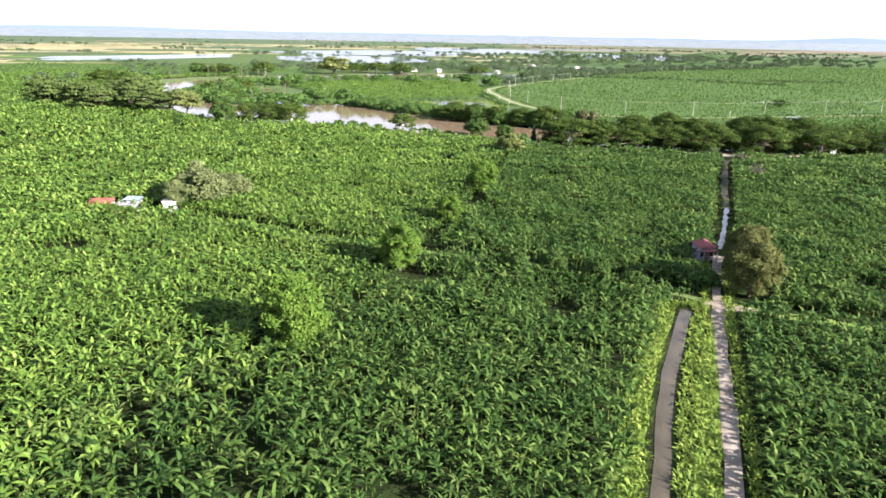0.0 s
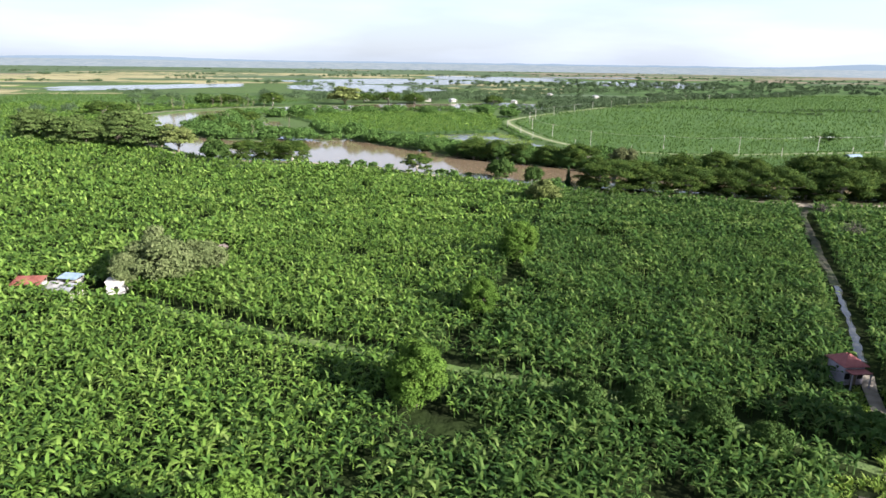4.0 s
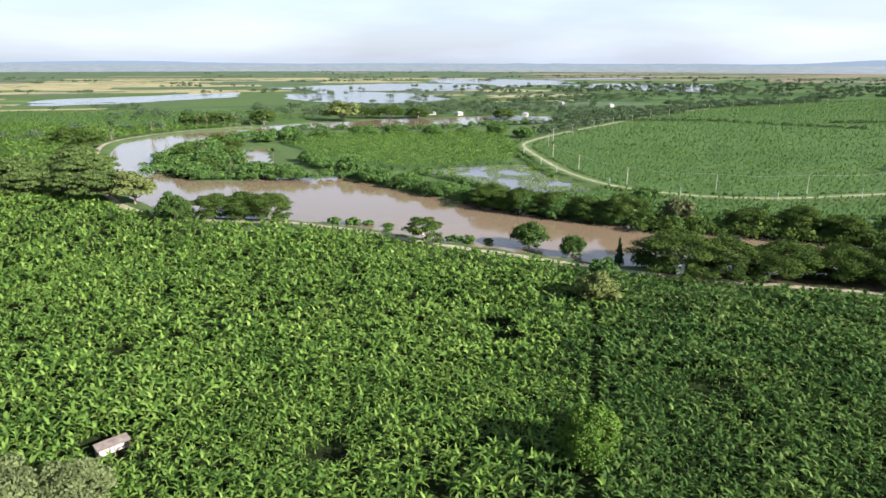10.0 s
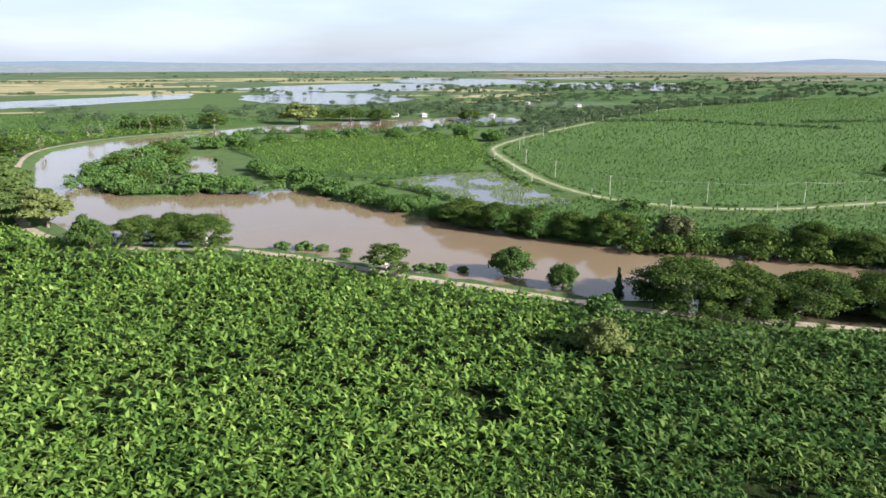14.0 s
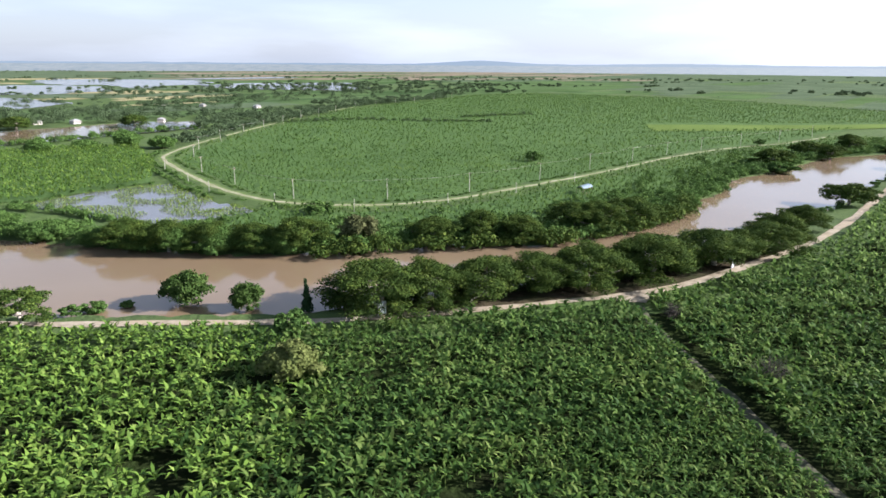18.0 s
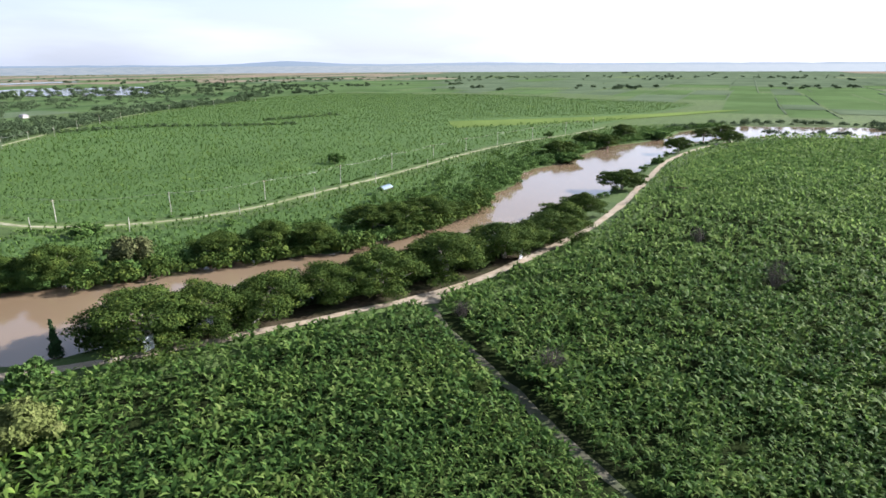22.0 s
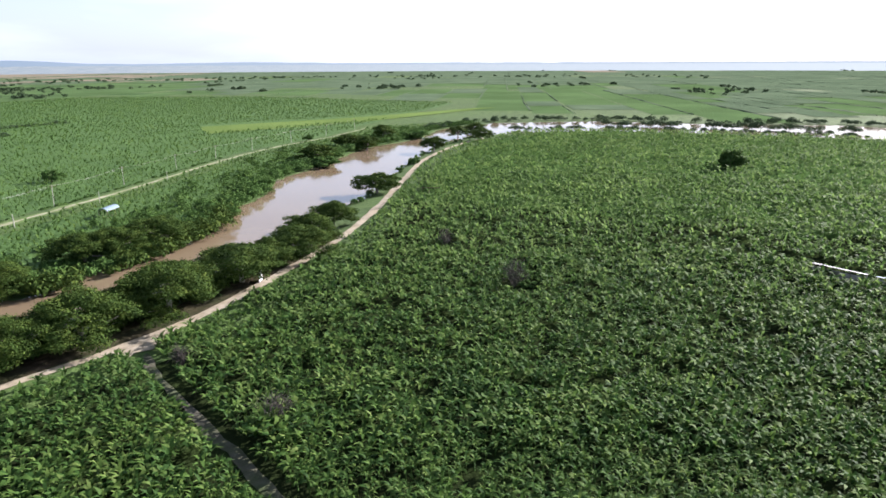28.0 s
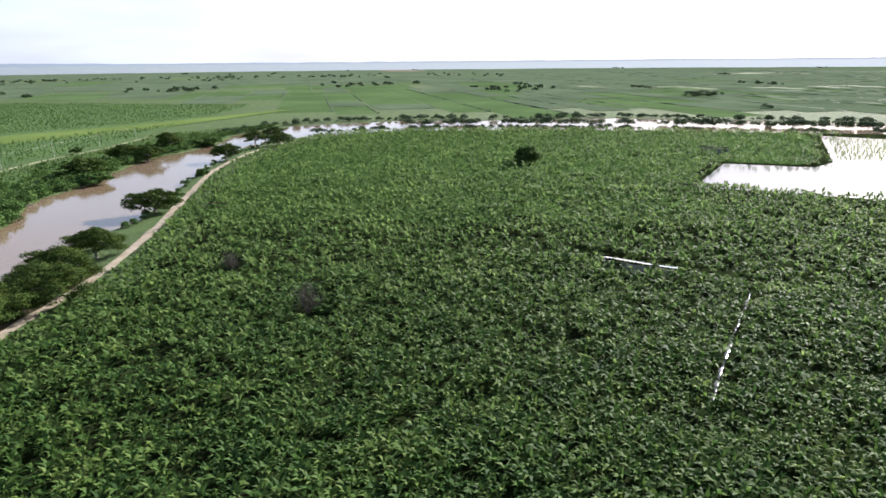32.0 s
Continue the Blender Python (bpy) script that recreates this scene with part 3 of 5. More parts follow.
for step, lo, hi, size in ((2.8, 0, 430, (0.6, 1.0)), (4.6, 430, 9999, (0.9, 1.3))):
    G = jitter_grid(rng, q[:, 0].min(), q[:, 0].max(), q[:, 1].min(), q[:, 1].max(), step, 0.5, turn=0.6)
    dg = line_dist(G, FLIGHT) + rng.normal(0, 30, len(G))
    G = G[(dg >= lo) & (dg < hi) & inside(G, BIG_FIELD) & (line_dist(G, LV) > 7.5) & ~inside(G, RICE_STRIP)]
    lush = np.array([1.0 + 0.45 * noise.noise(Vector((x * 0.05, y * 0.09, 6))) + 0.25 * noise.noise(Vector((x * 0.15, y * 0.2, 8))) for x, y in G])
    G, lush = G[lush > 0.74], lush[lush > 0.74]
    tagged(mesh_object("plantation", *scatter(far2, G, rng, size, 0.0, lush), M_CROP), "wide even green plantation inside the levee", "banana plants", kind="stuff")

# ---------------------------------------------------------------- trees


def cone_between(bm, a, b, ra, rb, n=6):
    a, b = Vector(a), Vector(b)
    q = (b - a).to_track_quat("Z", "Y")
    rings = []
    for c, r in ((a, ra), (b, rb)):
        rings.append([bm.verts.new(c + q @ Vector((r * math.cos(i * 2 * math.pi / n), r * math.sin(i * 2 * math.pi / n), 0))) for i in range(n)])
    for i in range(n):
        bm.faces.new((rings[0][i], rings[0][(i + 1) % n], rings[1][(i + 1) % n], rings[1][i]))


def limb(bm, rng, a, b, ra, rb, steps=3):
    """A crooked tapering limb."""
    a, b = Vector(a), Vector(b)
    prev, pr = a, ra
    for i in range(1, steps + 1):
        t = i / steps
        p = a.lerp(b, t) + Vector(rng.normal(0, 0.05 * (b - a).length, 3)) * (0 if i == steps else 1)
        r = ra + (rb - ra) * t
        cone_between(bm, prev, p, pr, r)
        prev, pr = p, r


def leaf_cloud(rng, lobes, count, size, fill=0.35, flatten=0.0):
    """Leaf sprays on and inside lobes (x, y, z, rx, rz): small blades, jittered, with gaps."""
    vol = np.array([l[3] * l[3] * l[4] for l in lobes]) ** 0.72
    n = np.maximum(12, (count * vol / vol.sum()).astype(int))
    V = []
    for (x, y, z, r, rz), m in zip(lobes, n):
        u = rng.normal(0, 1, (m, 3))
        u /= np.linalg.norm(u, axis=1)[:, None]
        u[:, 2] = np.where(u[:, 2] < -0.35, -u[:, 2] * 0.6, u[:, 2])
        rad = np.where(rng.uniform(0, 1, m) < fill, rng.uniform(0.45, 0.9, m), rng.uniform(0.84, 1.1, m))
        rad = np.where(rng.uniform(0, 1, m) < 0.07, rng.uniform(1.1, 1.4, m), rad)
        c = u * rad[:, None] * (r, r, rz) + (x, y, z)
        nrm = u * (1, 1, 1 + flatten) + rng.normal(0, 0.48, (m, 3))
        nrm /= np.linalg.norm(nrm, axis=1)[:, None]
        t = np.cross(nrm, rng.normal(0, 1, (m, 3)))
        t /= np.linalg.norm(t, axis=1)[:, None] + 1e-9
        b = np.cross(nrm, t)
        s = (size * rng.uniform(0.6, 1.35, m))[:, None]
        V.append(np.stack([c - t * s * 0.6 - b * s * 0.25, c + b * s * 0.55 + nrm * s * 0.12, c + t * s * 0.65 - b * s * 0.2 - nrm * s * 0.12], 1))
    V = np.concatenate(V)
    return V.reshape(-1, 3), np.arange(len(V) * 3).reshape(-1, 3)


# kind: crown radius, height, trunk share, lobes, blades, blade size, trunk radius, form
TREES = {
    "mango": (4.3, 10.5, 0.04, 44, 22000, 0.30, 0.28, "dome"),
    "rain": (8.5, 9.4, 0.30, 76, 26000, 0.30, 0.55, "shell"),
    "canopy": (6.0, 8.6, 0.42, 36, 6500, 0.40, 0.36, "shell"),
    "round": (5.5, 8.2, 0.06, 40, 8500, 0.46, 0.30, "dome"),
    "jungle": (9.0, 6.6, 0.03, 60, 16000, 0.42, 0.30, "dome"),
    "grey": (5.5, 9.5, 0.06, 40, 13000, 0.40, 0.34, "dome"),
    "big": (6.2, 15.5, 0.03, 70, 30000, 0.34, 0.45, "dome"),
    "acacia": (8.5, 11.0, 0.30, 60, 18000, 0.38, 0.40, "shell"),
    "pale": (5.2, 8.5, 0.1, 28, 6500, 0.5, 0.26, "layer"),
    "dry": (6.5, 9.5, 0.06, 28, 5000, 0.6, 0.28, "dome"),
    "bush": (3.0, 4.2, 0.04, 12, 2400, 0.46, 0.12, "dome"),
    "cypress": (1.4, 8.5, 0.05, 9, 2400, 0.4, 0.16, "spire"),
}
TREE_LABEL = {
    "canopy": "bare-trunked tree with a flat dark crown by the road",
    "mango": "round bright green mango tree rising above banana plants", "rain": "dark green spreading tree on the river bank",
    "round": "rounded green tree at the water's edge",
    "jungle": "tangled green thicket on the river bank", "grey": "wide sparse grey-green tree over tin sheds",
    "acacia": "broad olive-green spreading tree at the river bend", "big": "tall dense olive-brown tree beside a farm track", "pale": "pale yellow-green tree with an open crown",
    "dry": "half-dry brownish tree on the river bank", "bush": "low dark green bush", "cypress": "slim dark cypress tree by the road",
    "palm": "tall palm tree with a feathery crown", "dead": "bare grey leafless bush among banana plants",
}


def tree_form(kind, seed, thin=1.0):
    """A tree with its foot at the origin: an Empty over a trunk mesh and a crown mesh."""
    rng = np.random.default_rng(seed)
    R, H, share, nl, blades, size, tr, form = TREES[kind]
    blades, size = blades * thin, size / thin ** 0.5
    lobes = []
    foot = H * share
    for i in range(nl):
        a = i * 2.39996 + rng.uniform(-0.3, 0.3)
        if form == "spire":
            z = foot + (H - foot) * (i + 0.3) / nl
            r = R * (1.05 - i / nl) * 0.9
            lobes.append((rng.normal(0, 0.1), rng.normal(0, 0.1), z, max(0.3, r), (H - foot) / nl * 1.1))
            continue
        if form == "shell":
            # tufts over a broad dome that is open below, the outer ones hanging lower
            cz = 1 - 0.98 * (i + 0.5) / nl
            out = math.sqrt(max(0.0, 1 - cz * cz)) * rng.uniform(0.62, 1.12)
            lump = 1 + 0.22 * math.sin(2 * a + seed) + 0.14 * math.sin(5 * a + 2 * seed)
            z = H * (0.42 + 0.46 * max(cz, -0.1) * rng.uniform(0.86, 1.12)) * (1 + 0.18 * math.sin(3 * a + seed) * out) - (H * rng.uniform(0, 0.22) if cz < 0.25 else 0)
            r = R * rng.uniform(0.14, 0.30)
            lobes.append((R * 0.84 * out * lump * math.cos(a), R * 0.84 * out * lump * math.sin(a), z, r, r * (rng.uniform(0.28, 0.42) if kind == "acacia" else rng.uniform(0.42, 0.62))))
            continue
        # lobes spread evenly over an egg, or over its upper half for layered crowns
        u = (i + 0.5) / nl
        cz = 1 - 1.85 * u if form == "dome" else 1 - 1.15 * u
        ring = math.sqrt(max(0.0, 1 - cz * cz))
        mid, ry = foot + (H - foot) * (0.46 if form == "dome" else 0.36), (H - foot) * (0.42 if form == "dome" else 0.50)
        q = rng.uniform(0.6, 1.22) if form == "layer" else rng.uniform(*((0.78, 1.12) if kind in ("mango", "big") else (0.62, 1.18)))
        r = R * rng.uniform(0.15, 0.36)
        rz = min(r * rng.uniform(0.75, 1.0), H * 0.2) if form == "dome" else H * rng.uniform(0.08, 0.14)
        lobes.append((R * 0.74 * ring * q * math.cos(a), R * 0.74 * ring * q * math.sin(a), mid + ry * cz * q, r, rz))
    v, f = leaf_cloud(rng, lobes, blades, size, flatten=0.8 if form in ("layer", "shell") else 0.0)
    v[:, 2] = np.maximum(v[:, 2], 0.15)
    thing = new(kind + ("" if kind in ("bush",) else "_tree") if kind not in ("rain", "round", "canopy", "jungle", "grey", "big", "pale", "dry", "acacia") else "tree")
    leaf = LEAF["rain"] if kind == "canopy" else LEAF["jungle"] if kind == "bush" else LEAF[kind]
    crown = mesh_object("crown", v, f, leaf)
    crown.parent = thing
    bm = bmesh.new()
    top = Vector((rng.normal(0, 0.2), rng.normal(0, 0.2), max(foot, H * 0.18)))
    if form == "shell":
        top.z = H * 0.36
    cone_between(bm, (0, 0, -0.8), (0, 0, 0.25), tr * 1.5, tr * 1.05, 8)
    limb(bm, rng, (0, 0, 0.2), top, tr * 1.05, tr * 0.8)
    for l in lobes[:: max(1, len(lobes) // 9)]:
        limb(bm, rng, top * 0.96, (l[0], l[1], l[2]), tr * 0.5, tr * 0.12)
    me = bpy.data.meshes.new("trunk")
    bm.to_mesh(me)
    bm.free()
    me.materials.append(M_PALE_BARK if kind in ("rain", "canopy") else M_BARK)
    trunk = new("trunk", me)
    trunk.parent = thing
    return tagged(thing, TREE_LABEL[kind], "bush" if kind == "bush" else "tree", group=TREE_LABEL[kind])


GROW = {
    "mango": [(-11, -43.5, 8.0), (1.2, -11, 7.8), (10, 21, 6.0), (19.3, 54, 7.8)],
    "grey": [(-53.5, 35, 14.5), (-47.0, 41, 9.0), (-57.5, 30.5, 7.0)],
    "big": [(63, -20, 9.4), (67.5, -7.5, 9.0)],
    "bush": [(38, 140, 8.5), (187, 65, 4.6), (213, 103, 4.2), (66, -25, 4.5), (70, -23, 4.0), (58, -14, 6.0), (55, -8, 4.0), (47, -22, 4.2), (73, -27, 4.0), (-46, 196, 6.2), (-39.5, 197, 6.5), (-33.5, 196, 4.6), (-25, 185, 3.4), (-26, 194, 3.8), (-3, 172, 5.2), (2, 174, 5.6), (8.5, 174, 3.6), (356, 192, 7.5), (475, 257, 24.1),
        (331, 235, 15.9), (72, 193, 9.9), (77, 248, 12.3), (232, 326, 11.6), (325, 285, 6.6), (420, 316, 8.3)],
    "canopy": [(-12, 168, 12.0)],
    "round": [(414, 31, 12.5), (21, 61, 5.5), (43, -19, 5.0), (37, -16, 5.6), (30, -13, 5.6), (23, -12, 5.2), (21, 170, 11.0), (33, 160, 8.0), (-103, 195, 13.2), (-253, 562, 21.8)],
    "cypress": [(45, 152, 2.7)],
    "pale": [(32, 118, 12.0), (-132, 223, 18.0), (-124, 621, 32.0)],
    "acacia": [(-172, 258, 27.0), (-190, 282, 24.0), (-199, 250, 24.0), (-219, 258, 25.0), (-240, 282, 22.0), (-185, 236, 20.0), (-262, 310, 20.0), (-150, 226, 20.0), (-148, 240, 17.0), (-168, 236, 18.0), (-205, 300, 20.0), (-215, 330, 16.0), (-232, 345, 15.0)],
    "rain": [(-91, 201, 15.5), (-81, 203, 17.5), (-71, 202, 16.5), (60, 144.5, 22.0), (71, 142.5, 18.0), (86, 140, 20.0), (100, 137.5, 18.0), (114, 136, 20.5), (134, 133.5, 22.0),
        (157, 133, 22.0), (173, 136.5, 13.0), (183, 135, 18.0), (193, 138.5, 16.0), (124, 137, 15.0), (145, 137, 14.0), (218, 147.5, 14.0), (275, 166, 16.0), (-165, 347, 13.0), (-150, 330, 12.0), (-139, 344, 13.0), (-166, 400, 13.0), (-152, 392, 12.0), (-133, 300, 11.0), (409, 207, 15.1), (496, 231, 15.7), (529, 231, 14.3), (478,
        204, 16.4), (462, 278, 16.4), (407, 272, 17.0), (404, 255, 16.4), (347, 253, 16.9), (174, 184, 18.2), (151, 188, 15.8), (158, 183, 13.2),
        (124, 181, 13.4), (113, 188, 14.9), (99, 193, 14.1), (57, 201, 15.4), (45, 209, 15.4), (33, 214, 15.2), (22, 219, 15.0), (11, 228, 15.0),
        (-229, 562, 29.0), (-190, 578, 24.8), (-109, 656, 22.5), (-81, 655, 28.1), (-52, 654, 28.1), (37, 651, 22.3), (-250, 397, 20.7), (-277, 418,
        25.4)],
    "dry": [(76, 202, 12.0)],
    "jungle": [(-130, 335, 13), (-143, 366, 14), (-160, 412, 16), (-128, 312, 13), (-150, 360, 18), (-118, 430, 12), (-165, 420, 16), (-92, 345, 12), (-160, 319, 25.2), (-143, 330, 31.8), (-105, 295, 28.6), (-88, 291, 18.0), (-137, 292, 20.6), (-163, 382, 22.0), (-84, 332, 15.0),
        (-76, 322, 16.0), (-60, 303, 18.0), (-44, 285, 20.1), (-27, 271, 19.2), (-10, 252, 20.2), (3, 236, 15.8), (13, 226, 15.2), (24, 217, 15.2),
        (35, 212, 15.0), (46, 206, 15.1), (55, 202, 14.4), (-146, 440, 22.9), (-132, 456, 23.7), (-112, 474, 24.6), (-83, 494, 25.6), (-58, 503,
        21.7), (-27, 494, 21.4), (-2, 501, 21.7), (24, 501, 21.7), (44, 480, 20.8)],
}
rng = np.random.default_rng(5)
for kind, spots in GROW.items():
    spots = sorted(spots, key=lambda s: math.hypot(s[0] - 20, s[1] - 10))
    near = sum(1 for s in spots if math.hypot(s[0] - 20, s[1] - 10) < 270)
    forms = [tree_form(kind, 200 + i) for i in range(min(3, near))]
    lean_forms = [tree_form(kind, 300 + i, 0.3) for i in range(min(2, len(spots) - near))]
    R = TREES[kind][0]
    for i, (x, y, w) in enumerate(spots):
        s = w / (2.0 * R) * (1.05 if kind == "rain" else 0.84 if kind == "jungle" else 1.0)
        tall = 1.12 * s if kind == "mango" else s if kind in ("big", "cypress") else 0.72 * s if kind == "bush" and s < 1.3 else s ** 0.3 if kind in ("bush", "jungle") else s ** 0.5 if kind == "rain" else s ** 0.75
        z = float(height(np.array([[x, y]]))[0])
        z = max(z, -0.5) - (0.5 * tall if kind == "bush" and s < 1.3 else 0.05)
        tall *= rng.uniform(0.75, 1.45) if kind == "jungle" else 1.0
        m = pose(x, y, z, 0, 0, rng.uniform(0, 360)) @ Matrix.Diagonal((s * rng.uniform(0.92, 1.2), s * rng.uniform(0.92, 1.2), tall * rng.uniform(0.9, 1.12), 1))
        pool, k = (forms, i) if i < near else (lean_forms, i - near)
        if k < len(pool):
            pool[k].matrix_basis = m
        else:
            copy_thing(pool[k % len(pool)], pose(0, 0, 0)).matrix_basis = m

# palms
rng = np.random.default_rng(21)


def palm_form():
    thing = new("palm_tree")
    bm = bmesh.new()
    limb(bm, rng, (0, 0, -0.3), (0.6, 0.2, 9.5), 0.24, 0.15, 5)
    me = bpy.data.meshes.new("trunk")
    bm.to_mesh(me)
    bm.free()
    me.materials.append(M_BARK)
    new("trunk", me).parent = thing
    V, F, n = [], [], 0
    for k in range(16):
        v, f = leaf_strip(rng, 3.6, 0.75, rng.uniform(-0.1, 1.2), 4)
        a = k * 2.4
        c, s = math.cos(a), math.sin(a)
        V.append(v @ np.array([[c, s, 0], [-s, c, 0], [0, 0, 1]]) + (0.6, 0.2, 9.4))
        F.append(f + n)
        n += len(v)
    mesh_object("crown", np.concatenate(V), np.concatenate(F), LEAF["palm"]).parent = thing
    return tagged(thing, TREE_LABEL["palm"], "palm", group=TREE_LABEL["palm"])


palm = palm_form()
PALMS = [(-258, 436), (-250, 424), (-262, 447), (-268, 440), (-250, 482), (-255, 492), (-246, 497), (-232, 530), (-226, 535), (-206, 552), (-215, 548), (-120, 300), (-114, 306), (-98, 300), (-168, 478), (-176, 474), (-182, 468), (-150, 340), (-158, 352)]
for i, (x, y) in enumerate(PALMS):
    m = pose(x, y, 0, 0, 0, rng.uniform(0, 360)) @ Matrix.Scale(rng.uniform(0.85, 1.25), 4)
    if i == 0:
        palm.matrix_basis = m
    else:
        copy_thing(palm, pose(0, 0, 0)).matrix_basis = m

# leafless shrubs
for x, y, r in ((185, 68, 4.8), (107, 79, 3.7), (150, 122, 1.6), (115.5, 109, 2.6), (212, 101, 3.6)):
    bm = bmesh.new()
    for k in range(34):
        a, e = rng.uniform(0, 2 * math.pi), rng.uniform(0.5, 1.4)
        tip = Vector((math.cos(a) * math.cos(e), math.sin(a) * math.cos(e), math.sin(e) * 1.6)) * r
        limb(bm, rng, (0, 0, 0), tip, 0.07, 0.025)
        for j in range(7):
            q = tip * rng.uniform(0.5, 1.0)
            limb(bm, rng, q, q + Vector(rng.normal(0, 0.28, 3)) * r, 0.025, 0.01, 1)
    me = bpy.data.meshes.new("dead_bush")
    bm.to_mesh(me)
    bm.free()
    me.materials.append(LEAF["dead"])
    ob = tagged(new("dead_bush", me), TREE_LABEL["dead"], "bush", group="bare bushes")
    ob.matrix_basis = pose(x, y, 0)

# thickets along the far bank, and low growth along the road and in the shallows


def bank_growth(name, line, step, spread, size, mat, label, seed, z=0.0, gap=0.0):
    rg = np.random.default_rng(seed)
    L = smooth(line, step)
    lobes = []
    for x, y in L:
        if noise.noise(Vector((x * 0.045, y * 0.045, seed))) < gap - 0.5:
            continue
        for k in range(2):
            px, py = x + rg.normal(0, spread), y + rg.normal(0, spread)
            r = size * rg.uniform(0.5, 1.3)
            lobes.append((px, py, z + r * 0.55, r, r * rg.uniform(0.55, 0.95)))
    v, f = leaf_cloud(rg, lobes, len(lobes) * 150, 0.22 * size + 0.14, 0.3)
    return tagged(mesh_object(name, v, f, mat), label, "scrub", kind="stuff")


FAR_BANK = [(600, 268), (540, 276), (478, 262), (402, 262), (328, 242), (284, 233), (250, 211), (222, 203), (198, 188), (171, 180), (134, 178), (98, 192), (64, 200),
            (38, 209), (16, 228), (-10, 251), (-30, 268), (-54, 293), (-71, 288), (-107, 285), (-132, 285), (-158, 309), (-178, 345)]
bank_growth("thicket", FAR_BANK, 3.5, 2.2, 2.6, LEAF["jungle"], "dense green thicket overhanging the far river bank", 31)
bank_growth("thicket", [(x * 0.98 + 3, y + 7) for x, y in FAR_BANK[3:16]], 6, 3.5, 2.4, LEAF["jungle"], "rough green scrub behind the river bank", 32)
bank_growth("thicket", [(-178, 345), (-183, 395), (-182, 440), (-165, 480), (-155, 510), (-130, 535), (-65, 532), (-16, 552), (29, 584), (85, 612)], 4.5, 3, 3.0, LEAF["jungle"],
            "green thicket round the upper river bend", 33)
# added growth that stands in for the deep shade under the open crowns
bank_growth("thicket", [(50, 152), (62, 148.5), (90, 143), (115, 139.5), (136, 137.5), (158, 137.5), (182, 141), (200, 147)], 2.5, 1.8, 2.3, LEAF["rain"], "undergrowth added as dark fill below the river bank trees", 34, gap=0.1)
bank_growth("thicket", [(-97, 202), (-82, 204), (-66, 203)], 2.5, 1.6, 2.0, LEAF["rain"], "dark undergrowth below a clump of trees", 71)
bank_growth("thicket", [(-168, 325), (-155, 300), (-140, 320), (-160, 360), (-150, 380), (-172, 400), (-160, 420)], 5, 6.0, 2.6, LEAF["jungle"], "mixed green scrub on the river island", 72)
bank_growth("thicket", [(255, 162), (322, 184), (382, 203), (440, 216), (520, 218)], 6, 1.5, 1.2, LEAF["jungle"], "low green growth along the river's edge", 35)
bank_growth("thicket", [(640, 150), (652, 60), (655, -40), (650, -150), (635, -260)], 6, 4, 3.9, LEAF["far"], "dark growth on a bar between two flood channels", 36, gap=0.12)
bank_growth("thicket", [(560, 210), (600, 140), (618, 9), (606, -130), (596, -260)], 7, 2.5, 2.6, LEAF["far"], "low trees along the flooded eastern bank", 37, gap=0.34)
bank_growth("thicket", [(545, 280), (630, 262), (690, 170), (705, 60), (735, -40), (712, -130), (692, -260)], 7, 4, 3.2, LEAF["far"], "low trees along the far flood bank", 38, gap=0.25)

bank_growth("thicket", [(60, 193), (98, 184), (134, 174), (171, 176), (198, 184), (222, 198)], 3.5, 2.2, 3.0, LEAF["rain"], "dense dark shrubs on the far river bank", 48)
for k, off in enumerate((13, 20, 28, 37)):
    bank_growth("thicket", [(x, y + off) for x, y in FAR_BANK[1:13]], 5, 3.0, 1.7, LEAF["jungle"], "scattered shrubs between river and levee", 40 + k, gap=0.42)
LV_LINE = LV[(LV[:, 1] < 460) & (LV[:, 0] < 330)]
lv_n = np.gradient(LV_LINE, axis=0)
lv_n = np.stack([-lv_n[:, 1], lv_n[:, 0]], 1) / np.linalg.norm(lv_n, axis=1)[:, None]
bank_growth("hedge", LV_LINE + lv_n * 6.2, 3, 0.5, 1.0, LEAF["jungle"], "low green hedge on the field side of the levee", 61)
bank_growth("hedge", (LV_LINE - lv_n * 6.0)[:34], 3, 0.6, 1.0, LEAF["jungle"], "low green growth below the levee road", 62)
bank_growth("hedge", (LV_LINE - lv_n * 11.0)[:26], 3.5, 0.8, 1.3, LEAF["jungle"], "low green growth beside the flooded meadow", 63)
bank_growth("hedge", [(-26, 310), (-8, 288), (5, 270), (22, 252), (42, 250)], 4, 1.5, 1.6, LEAF["jungle"], "green growth round the flooded meadow", 64)
bank_growth("hedge", [(-80, 345), (-55, 325), (-25, 318), (0, 335), (28, 342)], 6, 1.2, 0.9, LEAF["jungle"], "low growth at the edge of the river meadow", 65)

# snags caught on the far bank
for x, y, turn in ((281, 226, 20), (196, 182, 65), (223, 198, 40)):
    pile = tagged(new("driftwood"), "dark tangle of driftwood stranded at the river bank", "driftwood", group="stranded driftwood")
    for k in range(9):
        bm = bmesh.new()
        a = Vector(rng.normal(0, 1.2, 3))
        a.z = abs(a.z) * 0.2
        limb(bm, rng, a, a + Vector((rng.uniform(2, 5), rng.normal(0, 0.8), rng.uniform(0, 0.9))), 0.16, 0.05)
        me = bpy.data.meshes.new("branch")
        bm.to_mesh(me)
        bm.free()
        me.materials.append(M_BARK)
        new("branch", me).parent = pile
    pile.matrix_basis = pose(x, y, -0.4, 0, 0, turn)

